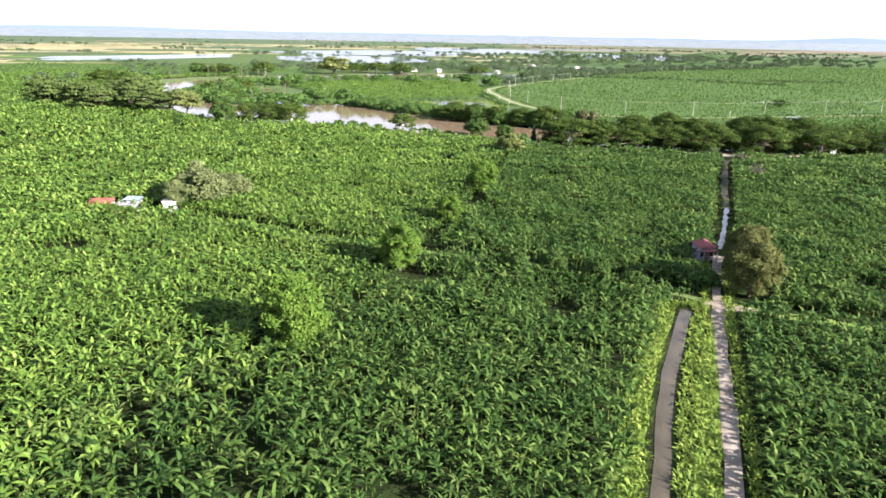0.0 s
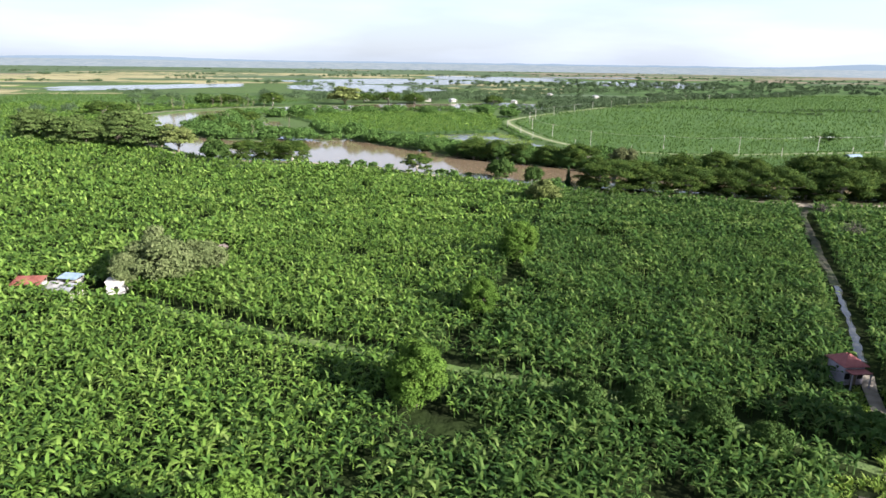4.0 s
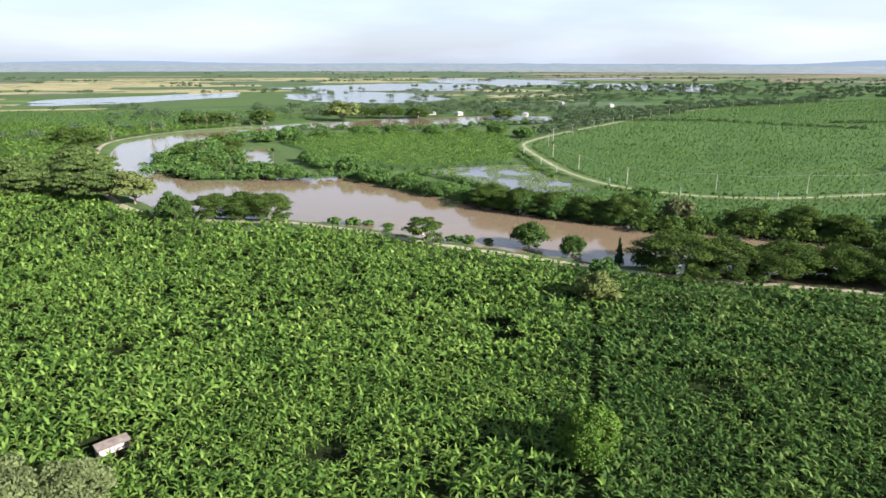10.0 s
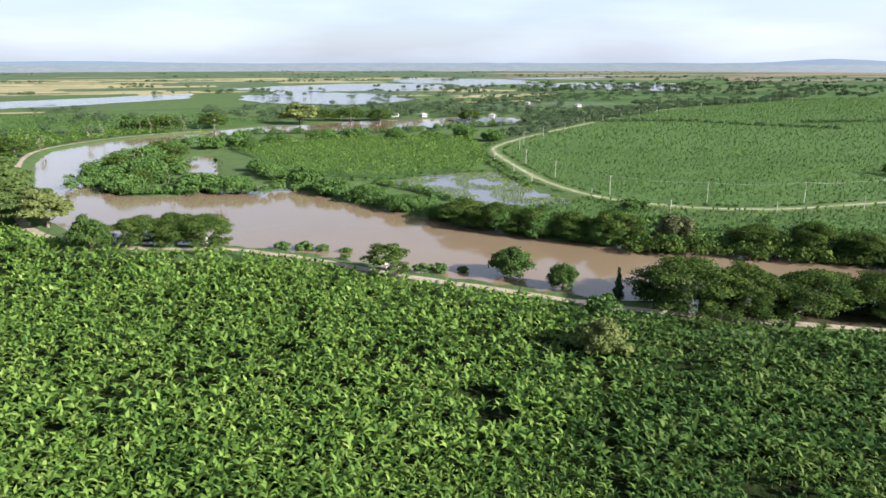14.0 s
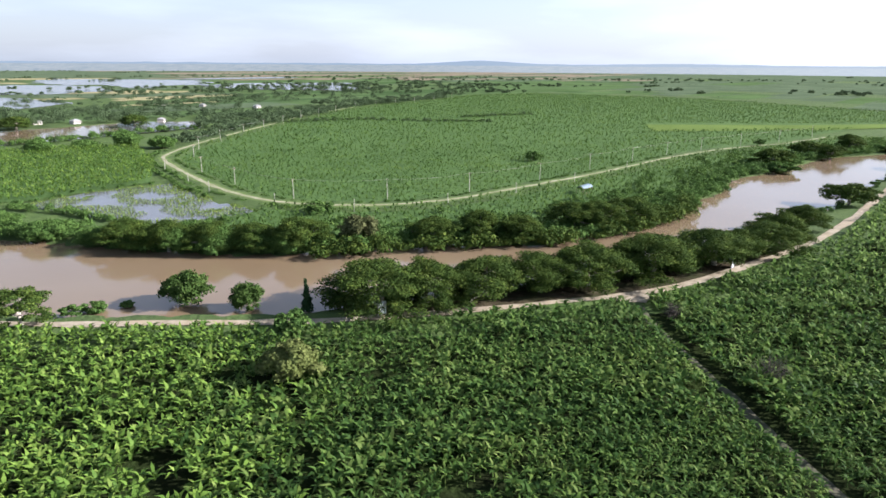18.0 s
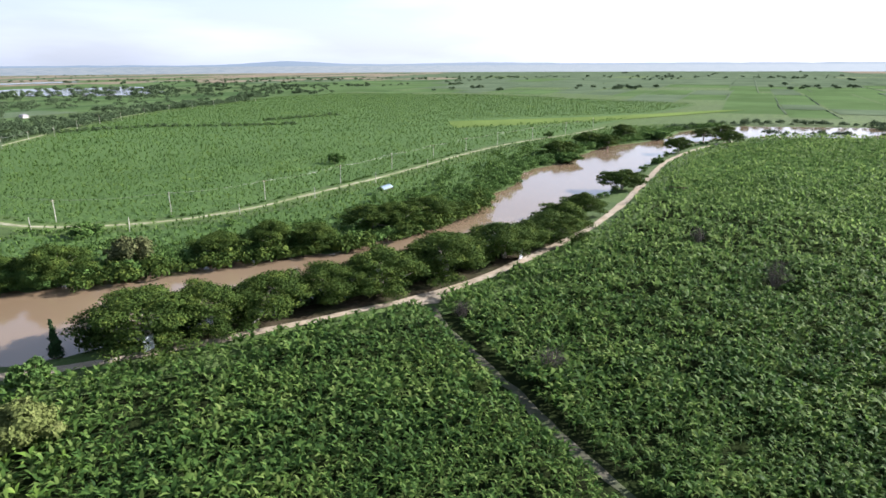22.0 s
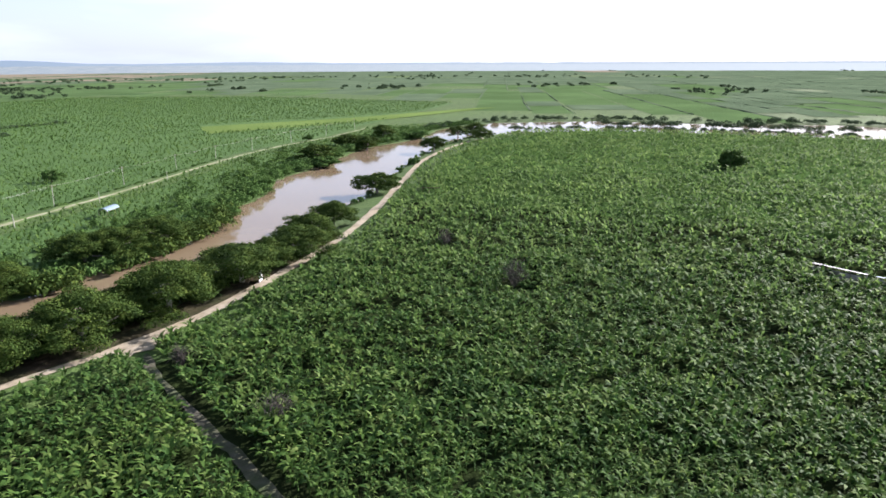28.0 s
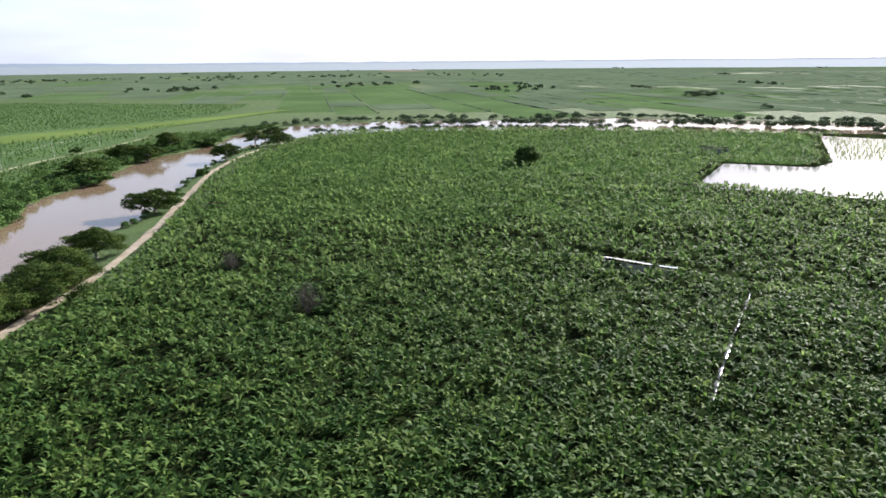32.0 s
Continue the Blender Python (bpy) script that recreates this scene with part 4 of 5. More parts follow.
# ---------------------------------------------------------------- grass verges
tuft_forms = []
for s in range(6):
    rg = np.random.default_rng(400 + s)
    V, F, n = [], [], 0
    for k in range(7):
        v, f = leaf_strip(rg, rg.uniform(0.5, 0.9), 0.10, rg.uniform(0.8, 1.5), 2)
        a = rg.uniform(0, 6.28)
        c, q = math.cos(a), math.sin(a)
        V.append(v @ np.array([[c, q, 0], [-q, c, 0], [0, 0, 1]])), F.append(f + n)
        n += len(v)
    tuft_forms.append((np.concatenate(V), np.concatenate(F)))
M_TUFT = material("verge_grass_blade", [(0.07, 0.14, 0.02), (0.14, 0.22, 0.03), (0.24, 0.30, 0.06)], 0.3, 0.7, island=True, translucent=0.3, spec=0.2)
G = jitter_grid(rng, 10, 75, -105, 0, 0.55)
dc, dt = line_dist(G, CN), line_dist(G, TK)
ok = ((dc > 1.5) & (dc < 4.6) & (dt > 1.2) & (G[:, 1] < -24)) | ((dt > 1.1) & (dt < 2.6) & (G[:, 1] < -3)) | ((dc < 9) & (dt > 1.2) & (dt < 6.5) & (G[:, 1] < -26) & (G[:, 0] < np.interp(G[:, 1], TK[::-1, 1], TK[::-1, 0])))
ok &= (dc > 1.45) & ((line_dist(G, EAST_LANE) > 1.3) | (dt < 2.6))
G = G[ok]
G = np.column_stack([G, height(G)])
tagged(mesh_object("grass", *scatter(tuft_forms, G, rng, (0.8, 1.8)), M_TUFT), "rough yellow-green grass on the canal and track verges", "grass", kind="stuff")
tagged(strip("ground_verge", smooth([(54.5, -30), (47.0, -45), (41, -60), (36.2, -73), (28, -96)], 4), 1.5, 0.17, M_VERGE, 0.3), "grassy verge between canal and track", "verge", kind="structure")
tagged(strip("ground_bank", smooth([(46.6, -27), (38.6, -45), (32.6, -60), (27.9, -73), (19.5, -96)], 4), 1.3, 0.17, M_VERGE, 0.3), "grassy bank of the irrigation canal", "verge", kind="structure")
tagged(strip("ground_lane", smooth(EAST_LANE, 4), 1.5, 0.16, M_VERGE, 0.3), "grassy lane between banana blocks", "lane", kind="structure")
tagged(strip("ground_path", smooth(CROSS_LANE, 4), 0.95, 0.16, M_BERM, 0.3), "overgrown grassy path between banana blocks", "path", kind="structure")
M_WET = material("wet_pale_track", [(0.03, 0.03, 0.024), (0.055, 0.052, 0.042)], 0.5, 0.12, 0.05, 2.0, spec=0.5)
tagged(strip("road_lane", smooth([(68.5, 6.5), (71.2, 13), (79, 31), (84, 43)], 2), 0.6, 0.17, M_WET, 0.2), "wet pale lane shining between banana plants", "lane", kind="structure")
# grey lane earth, its colour darkened to paint the shade along the lane
M_LANE_SHADE = material("shade_toned_grey_earth", [(0.05, 0.055, 0.035), (0.085, 0.08, 0.06), (0.13, 0.12, 0.095)], 0.4, 0.9, 0.4, 3.0, big=(0.15, (0.045, 0.07, 0.025), 0.7))
tagged(strip("road_lane", smooth([(84, 43), (98, 80), (108, 104), (117, 125)], 3), 0.9, 0.17, M_LANE_SHADE, 0.3), "grey earth lane between two banana blocks", "lane", kind="structure")
tagged(strip("ground_junction", smooth([(112, 122), (117, 122.5), (123, 122)], 2), 2.6, 0.2, M_ROAD, 0.5), "bare trampled earth where a lane meets the road", "track", kind="structure")
tagged(strip("water_row", smooth(WATER_ROW, 2), 0.22, 0.17, M_LAKE, 0.3), "narrow flooded furrow between plants", "furrow", kind="structure")
tagged(strip("ground_crossing", smooth([(53.5, -23.5), (57, -25.5), (61.5, -27)], 1.5), 1.1, 0.26, M_TRACK, 0.25), "pale earth crossing at the track junction", "track", kind="structure")

# ---------------------------------------------------------------- flooded land
MARSH = [(-24, 312), (-1, 330), (20, 336), (34, 338), (44, 312), (50, 286), (58, 262), (40, 257), (22, 256), (5, 274), (-8, 292)]
flat("water_marsh", MARSH, 0.06, M_LAKE, "shallow flooded meadow with reeds", "flood water")
G = jitter_grid(rng, -30, 62, 250, 342, 1.25)
G = G[inside(G, MARSH)]
pat = np.array([noise.noise(Vector((x * 0.07, y * 0.07, 3))) for x, y in G])
G = G[pat > -0.12]
tagged(mesh_object("reeds", *scatter(tuft_forms, G, rng, (1.0, 1.9)), M_TUFT), "patchy reeds standing in the flooded meadow", "reeds", kind="stuff")
flat("water_pond", POND, 0.17, M_LAKE, "flooded field shining under the sky", "flood water")
G = jitter_grid(rng, 430, 580, -225, -130, 3.0)
G = G[inside(G, [(452, -142), (572, -178), (553, -208), (490, -215), (455, -185)])]
tagged(mesh_object("reeds", *scatter(tuft_forms, G, rng, (1.6, 3.0)), M_TUFT), "grass standing in the flooded field", "reeds", kind="stuff")
LAKES = [
    [(-636, 951), (-461, 1195), (-399, 1044), (-544, 810)],
    [(-336, 1148), (-247, 1298), (-42, 1133), (-43, 940), (-223, 921)],
    [(-454, 1450), (-221, 1824), (24, 1712), (-4, 1364), (-251, 1324)],
    [(-91, 2482), (263, 2277), (275, 1834), (84, 1753), (-106, 1975)],
    [(237, 1788), (562, 1553), (484, 1335), (276, 1501)],
    [(41, 1956), (199, 2249), (264, 1957), (92, 1601)],
    [(228, 1694), (398, 1865), (663, 1800), (570, 1546), (340, 1538)],
    [(23, 664), (41, 693), (83, 640), (69, 595), (27, 578)],
    [(300, 2300), (700, 2500), (640, 2620), (280, 2420)],
]


def shore(poly, step, rough):
    """A rounded, ragged outline of a flooded hollow."""
    line = smooth(list(poly) + [poly[0]], step)[:-1]
    mid = np.mean(line, 0)
    return [tuple(mid + (np.array(p) - mid) * (1 + rough * noise.noise(Vector((p[0] * 0.012, p[1] * 0.012, 4))) + 0.5 * rough * noise.noise(Vector((p[0] * 0.05, p[1] * 0.05, 7))))) for p in line]


LAKES = [shore(poly, 22 if len(poly) < 5 or poly[0][1] > 900 else 8, 0.22) for poly in LAKES]
for i, poly in enumerate(LAKES):
    flat("water_lake", poly, 0.55 + 0.06 * i, M_LAKE, "broad flood lake on the plain", "lake")

# ---------------------------------------------------------------- fields of the plain
# the grey tone paints haze onto distant cropland
FIELD_COLOURS = {
    "green": [(0.066, 0.112, 0.045), (0.084, 0.135, 0.056)], "deep": [(0.046, 0.086, 0.036), (0.058, 0.102, 0.042)], "lime": [(0.10, 0.15, 0.045), (0.125, 0.18, 0.055)],
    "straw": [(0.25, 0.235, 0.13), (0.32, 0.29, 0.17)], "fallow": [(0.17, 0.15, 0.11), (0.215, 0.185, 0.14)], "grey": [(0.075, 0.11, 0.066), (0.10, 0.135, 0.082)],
}
FIELD_MAT = {k: material("field_" + k, v, 0.02, 1.0, 0.5, 0.25, big=(0.008, tuple(0.72 * c for c in v[0]), 0.6), spec=0.0) for k, v in FIELD_COLOURS.items()}
FIELD_LABEL = {"green": "green cropland on the far plain", "deep": "dark green cropland on the far plain", "lime": "fresh light green rice fields", "straw": "ripe straw-yellow fields",
               "fallow": "bare dry fallow fields", "grey": "distant fields dulled to grey-green by painted haze"}
quads = {k: [] for k in FIELD_COLOURS}
tier = {}
rg = np.random.default_rng(77)
hedges, rows = [], []
lake_polys = LAKES + [RIVER, BIG_FIELD, PENINSULA, SCRUB, NORTH_WEST, PLANTATION, MARSH]
for lo, hi, a, b in ((420, 1500, 150, 52), (1500, 2800, 300, 92), (2800, 4900, 620, 190)):
    cy = -hi
    while cy < hi:
        deep = b * rg.uniform(0.55, 1.6)
        cx = -hi - rg.uniform(0, a)
        while cx < hi:
            wide = a * rg.uniform(0.45, 2.0)
            mx, my = cx + wide / 2, cy + deep / 2
            x, y = mx * 0.93 - my * 0.37, mx * 0.37 + my * 0.93
            r, bearing = math.hypot(x, y), math.degrees(math.atan2(x, y))
            x0, x1, y0, y1 = cx + 1.5, cx + wide - 1.5, cy + 1.2, cy + deep - 1.2
            cx += wide
            if not lo <= r < hi or not -48 < bearing < 128 or (r > 1500 and abs(x) > 4700):
                continue
            u = np.clip(rg.uniform() * 0.6 + 0.4 * (0.5 + 0.9 * noise.noise(Vector((x * 0.0016, y * 0.0016, 2)))), 0, 1)
            # farther plots draw the haze-grey tone more often
            if bearing < 8:
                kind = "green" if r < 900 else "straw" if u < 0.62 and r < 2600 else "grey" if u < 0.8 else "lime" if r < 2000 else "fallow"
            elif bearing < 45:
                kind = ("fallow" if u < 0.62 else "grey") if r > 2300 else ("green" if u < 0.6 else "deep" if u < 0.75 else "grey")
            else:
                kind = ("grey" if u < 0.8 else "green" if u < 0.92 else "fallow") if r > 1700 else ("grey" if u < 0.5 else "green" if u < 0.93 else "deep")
            pts = [(p * 0.93 - q * 0.37, p * 0.37 + q * 0.93) for p, q in ((x0, y0), (x1, y0 + rg.normal(0, 2)), (x1, y1), (x0, y1 + rg.normal(0, 2)))]
            chk = np.array(pts + [(x, y)])
            if any(inside(chk, L).any() for L in LAKES) and rg.uniform() < 0.8:
                continue
            if any(inside(chk, L).any() for L in lake_polys[len(LAKES):]) or (bearing > 80 and r < 760):
                continue
            quads[kind].append(pts)
            tier[tuple(pts[0])] = 0.0 if lo < 1000 else 0.018 if lo < 2000 else 0.036
            if rg.uniform() < (0.4 if bearing < 14 else 0.05 if r < 1500 else 0.09):
                hedges.append((pts[0], pts[1], r))
            elif rg.uniform() < (0.34 if bearing < 45 or r > 3000 else 0.62):
                rows.append((pts[0], pts[1], r))
            if rg.uniform() < 0.06:
                rows.append((pts[1], pts[2], r))
        cy += deep
quads["lime"].append(RICE_STRIP)
def plot(name, polys, level, kind):
    V, F = [], []
    for poly in polys:
        z = 0.5 if poly is RICE_STRIP else 0.12 + 0.06 * level + tier.get(tuple(poly[0]), 0.0)
        F.append(list(range(len(V), len(V) + len(poly))))
        V += [(x, y, z) for x, y in poly]
    me = bpy.data.meshes.new(name)
    me.from_pydata(V, [], F)
    for p in me.polygons:
        if p.normal.z < 0:
            p.flip()
    me.materials.append(FIELD_MAT[kind])
    return new(name, me)


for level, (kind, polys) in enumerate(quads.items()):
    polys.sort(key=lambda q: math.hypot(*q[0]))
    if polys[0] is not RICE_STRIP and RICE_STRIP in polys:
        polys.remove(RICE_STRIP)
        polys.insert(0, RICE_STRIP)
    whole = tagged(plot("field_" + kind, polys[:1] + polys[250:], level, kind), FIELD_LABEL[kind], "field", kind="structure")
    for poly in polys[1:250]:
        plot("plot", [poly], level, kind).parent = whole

# hedgerow trees and groves of the plain, each a small cloud of sprays
lobes = []
for (x0, y0), (x1, y1), r in hedges:
    m = int(rg.uniform(5, 15))
    t0 = rg.uniform(0, 0.6)
    for t in rg.uniform(t0, t0 + rg.uniform(0.15, 0.5), m):
        s = rg.uniform(1.2, 3.4) * (1.0 if r < 1500 else 1.3)
        lobes.append((x0 + (x1 - x0) * t + rg.normal(0, 3), y0 + (y1 - y0) * t + rg.normal(0, 3), s * 0.8, s * 1.25, s))
GROVES = [(150, 690, 60, 40), (215, 760, 70, 34), (300, 870, 80, 34), (420, 960, 90, 30), (80, 620, 40, 22), (-60, 690, 60, 26), (20, 720, 70, 26), (110, 760, 80, 24), (-150, 690, 60, 22),
          (-230, 620, 40, 18), (-330, 640, 60, 14), (200, 1050, 110, 40), (330, 1150, 120, 36), (520, 1180, 130, 36), (560, 1060, 40, 26), (-60, 1010, 80, 18), (0, 830, 90, 26), (90, 920, 80, 22),
          (-120, 800, 80, 18), (-330, 420, 40, 10), (-360, 330, 40, 12), (-300, 520, 50, 12), (700, 1150, 140, 30), (-420, 760, 60, 14), (-240, 1120, 60, 14), (250, 1300, 120, 26), (1120, -190, 50, 30),
          (1350, 100, 120, 20), (1600, 500, 160, 24), (1300, 800, 150, 22), (950, 1400, 160, 30), (-20, 760, 120, 40), (60, 840, 120, 36), (-180, 740, 90, 24), (130, 1000, 120, 34), (40, 660, 90, 24), (-90, 900, 120, 22), (300, 1500, 200, 40), (60, 1500, 160, 26), (500, 1450, 160, 30), (180, 700, 60, 30), (1600, 2000, 340, 44), (2000, 1700, 380, 50), (2300, 1300, 380, 44), (2500, 900, 320, 30), (1300, 2300, 320, 44), (900, 2500, 320, 44), (2700, 400, 320, 22), (420, 1330, 170, 40), (620, 1380, 150, 40), (760, 1320, 140, 36), (150, 1290, 150, 30), (-40, 1290, 130, 20), (420, 1750, 260, 40), (720, 1700, 240, 40),
          (950, 1900, 300, 40), (-300, 1260, 120, 16), (-420, 1230, 90, 12), (640, 1600, 150, 40), (860, 1500, 120, 36)]
for x, y, s, m in GROVES:
    for k in range(int(m * 0.75)):
        tx, ty, q = x + rg.normal(0, s * 0.5), y + rg.normal(0, s * 0.35), rg.uniform(2.2, 4.6)
        for j in range(3):
            lobes.append((tx + rg.normal(0, q * 0.8), ty + rg.normal(0, q * 0.8), q * rg.uniform(0.7, 1.4), q * rg.uniform(0.8, 1.2), q * 0.8))
lobes = [l for l, bad in zip(lobes, inside(np.array([l[:2] for l in lobes]), RIVER) | inside(np.array([l[:2] for l in lobes]), BIG_FIELD)) if not bad]
near_l = [l for l in lobes if math.hypot(l[0], l[1]) < 1300]
far_l = [l for l in lobes if math.hypot(l[0], l[1]) >= 1300]
tagged(mesh_object("far_woods", *leaf_cloud(rg, near_l, len(near_l) * 80, 0.95, 0.3), LEAF["far"]), "scattered groves and hedgerow trees on the plain", "trees", kind="stuff")
tagged(mesh_object("far_woods", *leaf_cloud(rg, far_l, len(far_l) * 30, 2.3, 0.2), LEAF["far"]), "distant lines of hedgerow trees", "trees", kind="stuff")
# low hedges along the plot edges: ragged ridges of leaves
V, F = [], []
for (x0, y0), (x1, y1), r in rows:
    n = max(2, int(math.hypot(x1 - x0, y1 - y0) / 14))
    tx, ty = (x1 - x0) / n, (y1 - y0) / n
    k = math.hypot(tx, ty)
    half = rg.uniform(0.8, 1.6) * (1 if r < 2000 else 1.6)
    base = len(V)
    for q in range(n + 1):
        px, py = x0 + tx * q, y0 + ty * q
        top = rg.uniform(0.2, 1.5) * (1 if r < 2000 else 1.5)
        V += [(px - ty / k * half, py + tx / k * half, 0.05), (px + rg.normal(0, 0.4), py + rg.normal(0, 0.4), top), (px + ty / k * half, py - tx / k * half, 0.05)]
    for q in range(n):
        c = base + 3 * q
        F += [(c, c + 1, c + 4, c + 3), (c + 1, c + 2, c + 5, c + 4)]
tagged(mesh_object("hedgerow", V, F, LEAF["far"]), "thin dark hedgerows between plots of the plain", "hedge", kind="stuff")
# dark ditches across the big plantation are rows of taller shrubs
bank_growth("hedge", [(161, 634), (235, 637), (300, 590), (351, 560)], 5, 1.2, 2.2, LEAF["far"], "dark hedge across the plantation", 51)
bank_growth("hedge", [(351, 620), (400, 625), (443, 627)], 5, 1.2, 2.2, LEAF["far"], "dark hedge across the plantation", 52)
bank_growth("hedge", [(60, 505), (90, 560), (140, 630), (205, 720), (285, 812), (380, 890), (520, 985)], 6, 5, 4.4, LEAF["far"], "trees along the far levee road", 53)

# hills that ring the plain: their blue haze is painted on as a glow
HILL = bpy.data.materials.new("painted_haze_hills")
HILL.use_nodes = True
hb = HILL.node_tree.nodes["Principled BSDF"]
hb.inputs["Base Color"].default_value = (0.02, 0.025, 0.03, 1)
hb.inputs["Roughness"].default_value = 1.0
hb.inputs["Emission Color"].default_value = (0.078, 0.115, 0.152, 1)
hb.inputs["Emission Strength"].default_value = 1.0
# the farthest farmland glows in streaky haze colours too
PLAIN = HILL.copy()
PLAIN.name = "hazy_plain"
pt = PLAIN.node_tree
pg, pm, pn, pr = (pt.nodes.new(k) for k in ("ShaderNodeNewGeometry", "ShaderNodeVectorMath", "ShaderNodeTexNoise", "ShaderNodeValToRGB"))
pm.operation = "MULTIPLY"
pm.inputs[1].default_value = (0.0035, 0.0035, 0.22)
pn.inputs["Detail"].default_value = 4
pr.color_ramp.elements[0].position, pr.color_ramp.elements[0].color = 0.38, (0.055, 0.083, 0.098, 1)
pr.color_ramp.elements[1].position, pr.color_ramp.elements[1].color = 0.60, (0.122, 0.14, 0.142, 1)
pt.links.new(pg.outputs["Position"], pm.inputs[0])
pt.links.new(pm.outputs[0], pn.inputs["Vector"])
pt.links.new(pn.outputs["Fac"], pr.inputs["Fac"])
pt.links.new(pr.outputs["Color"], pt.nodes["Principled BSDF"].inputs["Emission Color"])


# the painted haze glow is mixed paler towards the sun
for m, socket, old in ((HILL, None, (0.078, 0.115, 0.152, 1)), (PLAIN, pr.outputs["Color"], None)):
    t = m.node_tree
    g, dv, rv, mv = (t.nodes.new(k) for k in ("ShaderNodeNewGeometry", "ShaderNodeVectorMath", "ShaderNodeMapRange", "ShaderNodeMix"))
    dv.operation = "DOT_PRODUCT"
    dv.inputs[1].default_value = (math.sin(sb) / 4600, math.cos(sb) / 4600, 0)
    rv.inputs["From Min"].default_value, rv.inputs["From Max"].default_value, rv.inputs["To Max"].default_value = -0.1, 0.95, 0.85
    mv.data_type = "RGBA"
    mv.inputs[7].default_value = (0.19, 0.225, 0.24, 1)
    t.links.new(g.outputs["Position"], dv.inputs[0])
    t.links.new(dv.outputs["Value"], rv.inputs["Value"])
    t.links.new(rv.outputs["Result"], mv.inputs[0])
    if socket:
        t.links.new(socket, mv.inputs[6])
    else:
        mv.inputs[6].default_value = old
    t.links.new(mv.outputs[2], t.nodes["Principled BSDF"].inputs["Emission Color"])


def ring(label, category, r0, r1, mat, crest):
    V = []
    N = 360
    for i in range(N):
        deg = -60 + 200 * i / (N - 1)
        a = radians(deg)
        for r, z in ((r0, 0.0), (r1, crest(deg))):
            V.append((r * math.sin(a), r * math.cos(a), z))
    F = [(2 * i, 2 * i + 2, 2 * i + 3, 2 * i + 1) for i in range(N - 1)]
    tagged(mesh_object("backdrop", V, F, mat, True), label, category, kind="structure")


ring("backdrop strip of farmland near the horizon with painted haze", "plain", 4650, 4780, PLAIN, lambda d: 44 + 3 * noise.noise(Vector((d * 0.9, 4, 5))))
ring("low backdrop hills on the horizon, blue with painted haze", "hills", 4800, 4900, HILL,
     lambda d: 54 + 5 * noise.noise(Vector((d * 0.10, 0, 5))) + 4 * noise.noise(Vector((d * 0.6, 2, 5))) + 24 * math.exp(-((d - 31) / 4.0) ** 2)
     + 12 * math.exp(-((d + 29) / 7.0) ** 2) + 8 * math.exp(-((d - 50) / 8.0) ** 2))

# ---------------------------------------------------------------- buildings


def part(name, bm, mat, parent, label=""):
    me = bpy.data.meshes.new(name)
    bmesh.ops.recalc_face_normals(bm, faces=bm.faces)
    bm.to_mesh(me)
    bm.free()
    me.materials.append(mat)
    ob = new(name, me)
    ob.parent = parent
    return tagged(ob, label)


def box(x0, x1, y0, y1, z0, z1, bm=None):
    bm = bm or bmesh.new()
    v = [bm.verts.new((x, y, z)) for z in (z0, z1) for x, y in ((x0, y0), (x1, y0), (x1, y1), (x0, y1))]
    for f in ((0, 3, 2, 1), (4, 5, 6, 7), (0, 1, 5, 4), (1, 2, 6, 5), (2, 3, 7, 6), (3, 0, 4, 7)):
        bm.faces.new([v[i] for i in f])
    return bm


def tin_sheet(w, l, rise, thick=0.04, curve=0.0, waves=None):
    """A corrugated sheet, w across the ridges and l down the slope, its low edge at z 0."""
    bm = bmesh.new()
    n = waves or int(w / 0.22) * 2
    m = 8 if curve else 2
    grid = []
    for top in (0, 1):
        for i in range(n + 1):
            for j in range(m + 1):
                t = j / m
                grid.append(bm.verts.new((-w / 2 + w * i / n, -l / 2 + l * t, rise * t + curve * 4 * t * (1 - t) + (0.035 if i % 2 else 0) + top * thick)))
    s = (n + 1) * (m + 1)
    for i in range(n):
        for j in range(m):
            a, b, c, d = i * (m + 1) + j, (i + 1) * (m + 1) + j, (i + 1) * (m + 1) + j + 1, i * (m + 1) + j + 1
            bm.faces.new([grid[k] for k in (a, d, c, b)])
            bm.faces.new([grid[s + k] for k in (a, b, c, d)])
    return bm


M_TIN = material("weathered_tin", [(0.16, 0.175, 0.19), (0.22, 0.235, 0.25), (0.29, 0.305, 0.32)], 0.9, 0.68, 0.1, 5.0, spec=0.12, big=(0.3, (0.36, 0.30, 0.25), 0.3), obj=True)
M_RUST = material("rusty_grey_tin", [(0.11, 0.085, 0.07), (0.17, 0.14, 0.12), (0.22, 0.20, 0.18)], 0.9, 0.75, 0.2, 5.0)
M_TIN_BLUE = material("blue_grey_tin", [(0.14, 0.20, 0.25), (0.20, 0.26, 0.31)], 0.8, 0.65, 0.1, 5.0, spec=0.12)
M_TIN_RED = material("red_painted_tin", [(0.13, 0.042, 0.034), (0.19, 0.064, 0.05)], 0.9, 0.6, 0.15, 5.0, big=(0.4, (0.30, 0.14, 0.10), 0.4))
M_WHITE = material("whitewashed_wall", [(0.33, 0.325, 0.31), (0.44, 0.43, 0.415)], 0.7, 0.85, 0.2, 6.0, big=(0.4, (0.50, 0.46, 0.40), 0.4))
M_BLOCK = material("grey_block_wall", [(0.26, 0.24, 0.22), (0.40, 0.38, 0.35)], 1.2, 0.95, 0.3, 5.0)
M_WOOD = material("weathered_timber", [(0.14, 0.11, 0.08), (0.24, 0.20, 0.15)], 1.5, 0.9, 0.4, 8.0)
M_DARK = material("dark_opening", [(0.02, 0.02, 0.02), (0.03, 0.03, 0.028)], 1.0, 0.9)
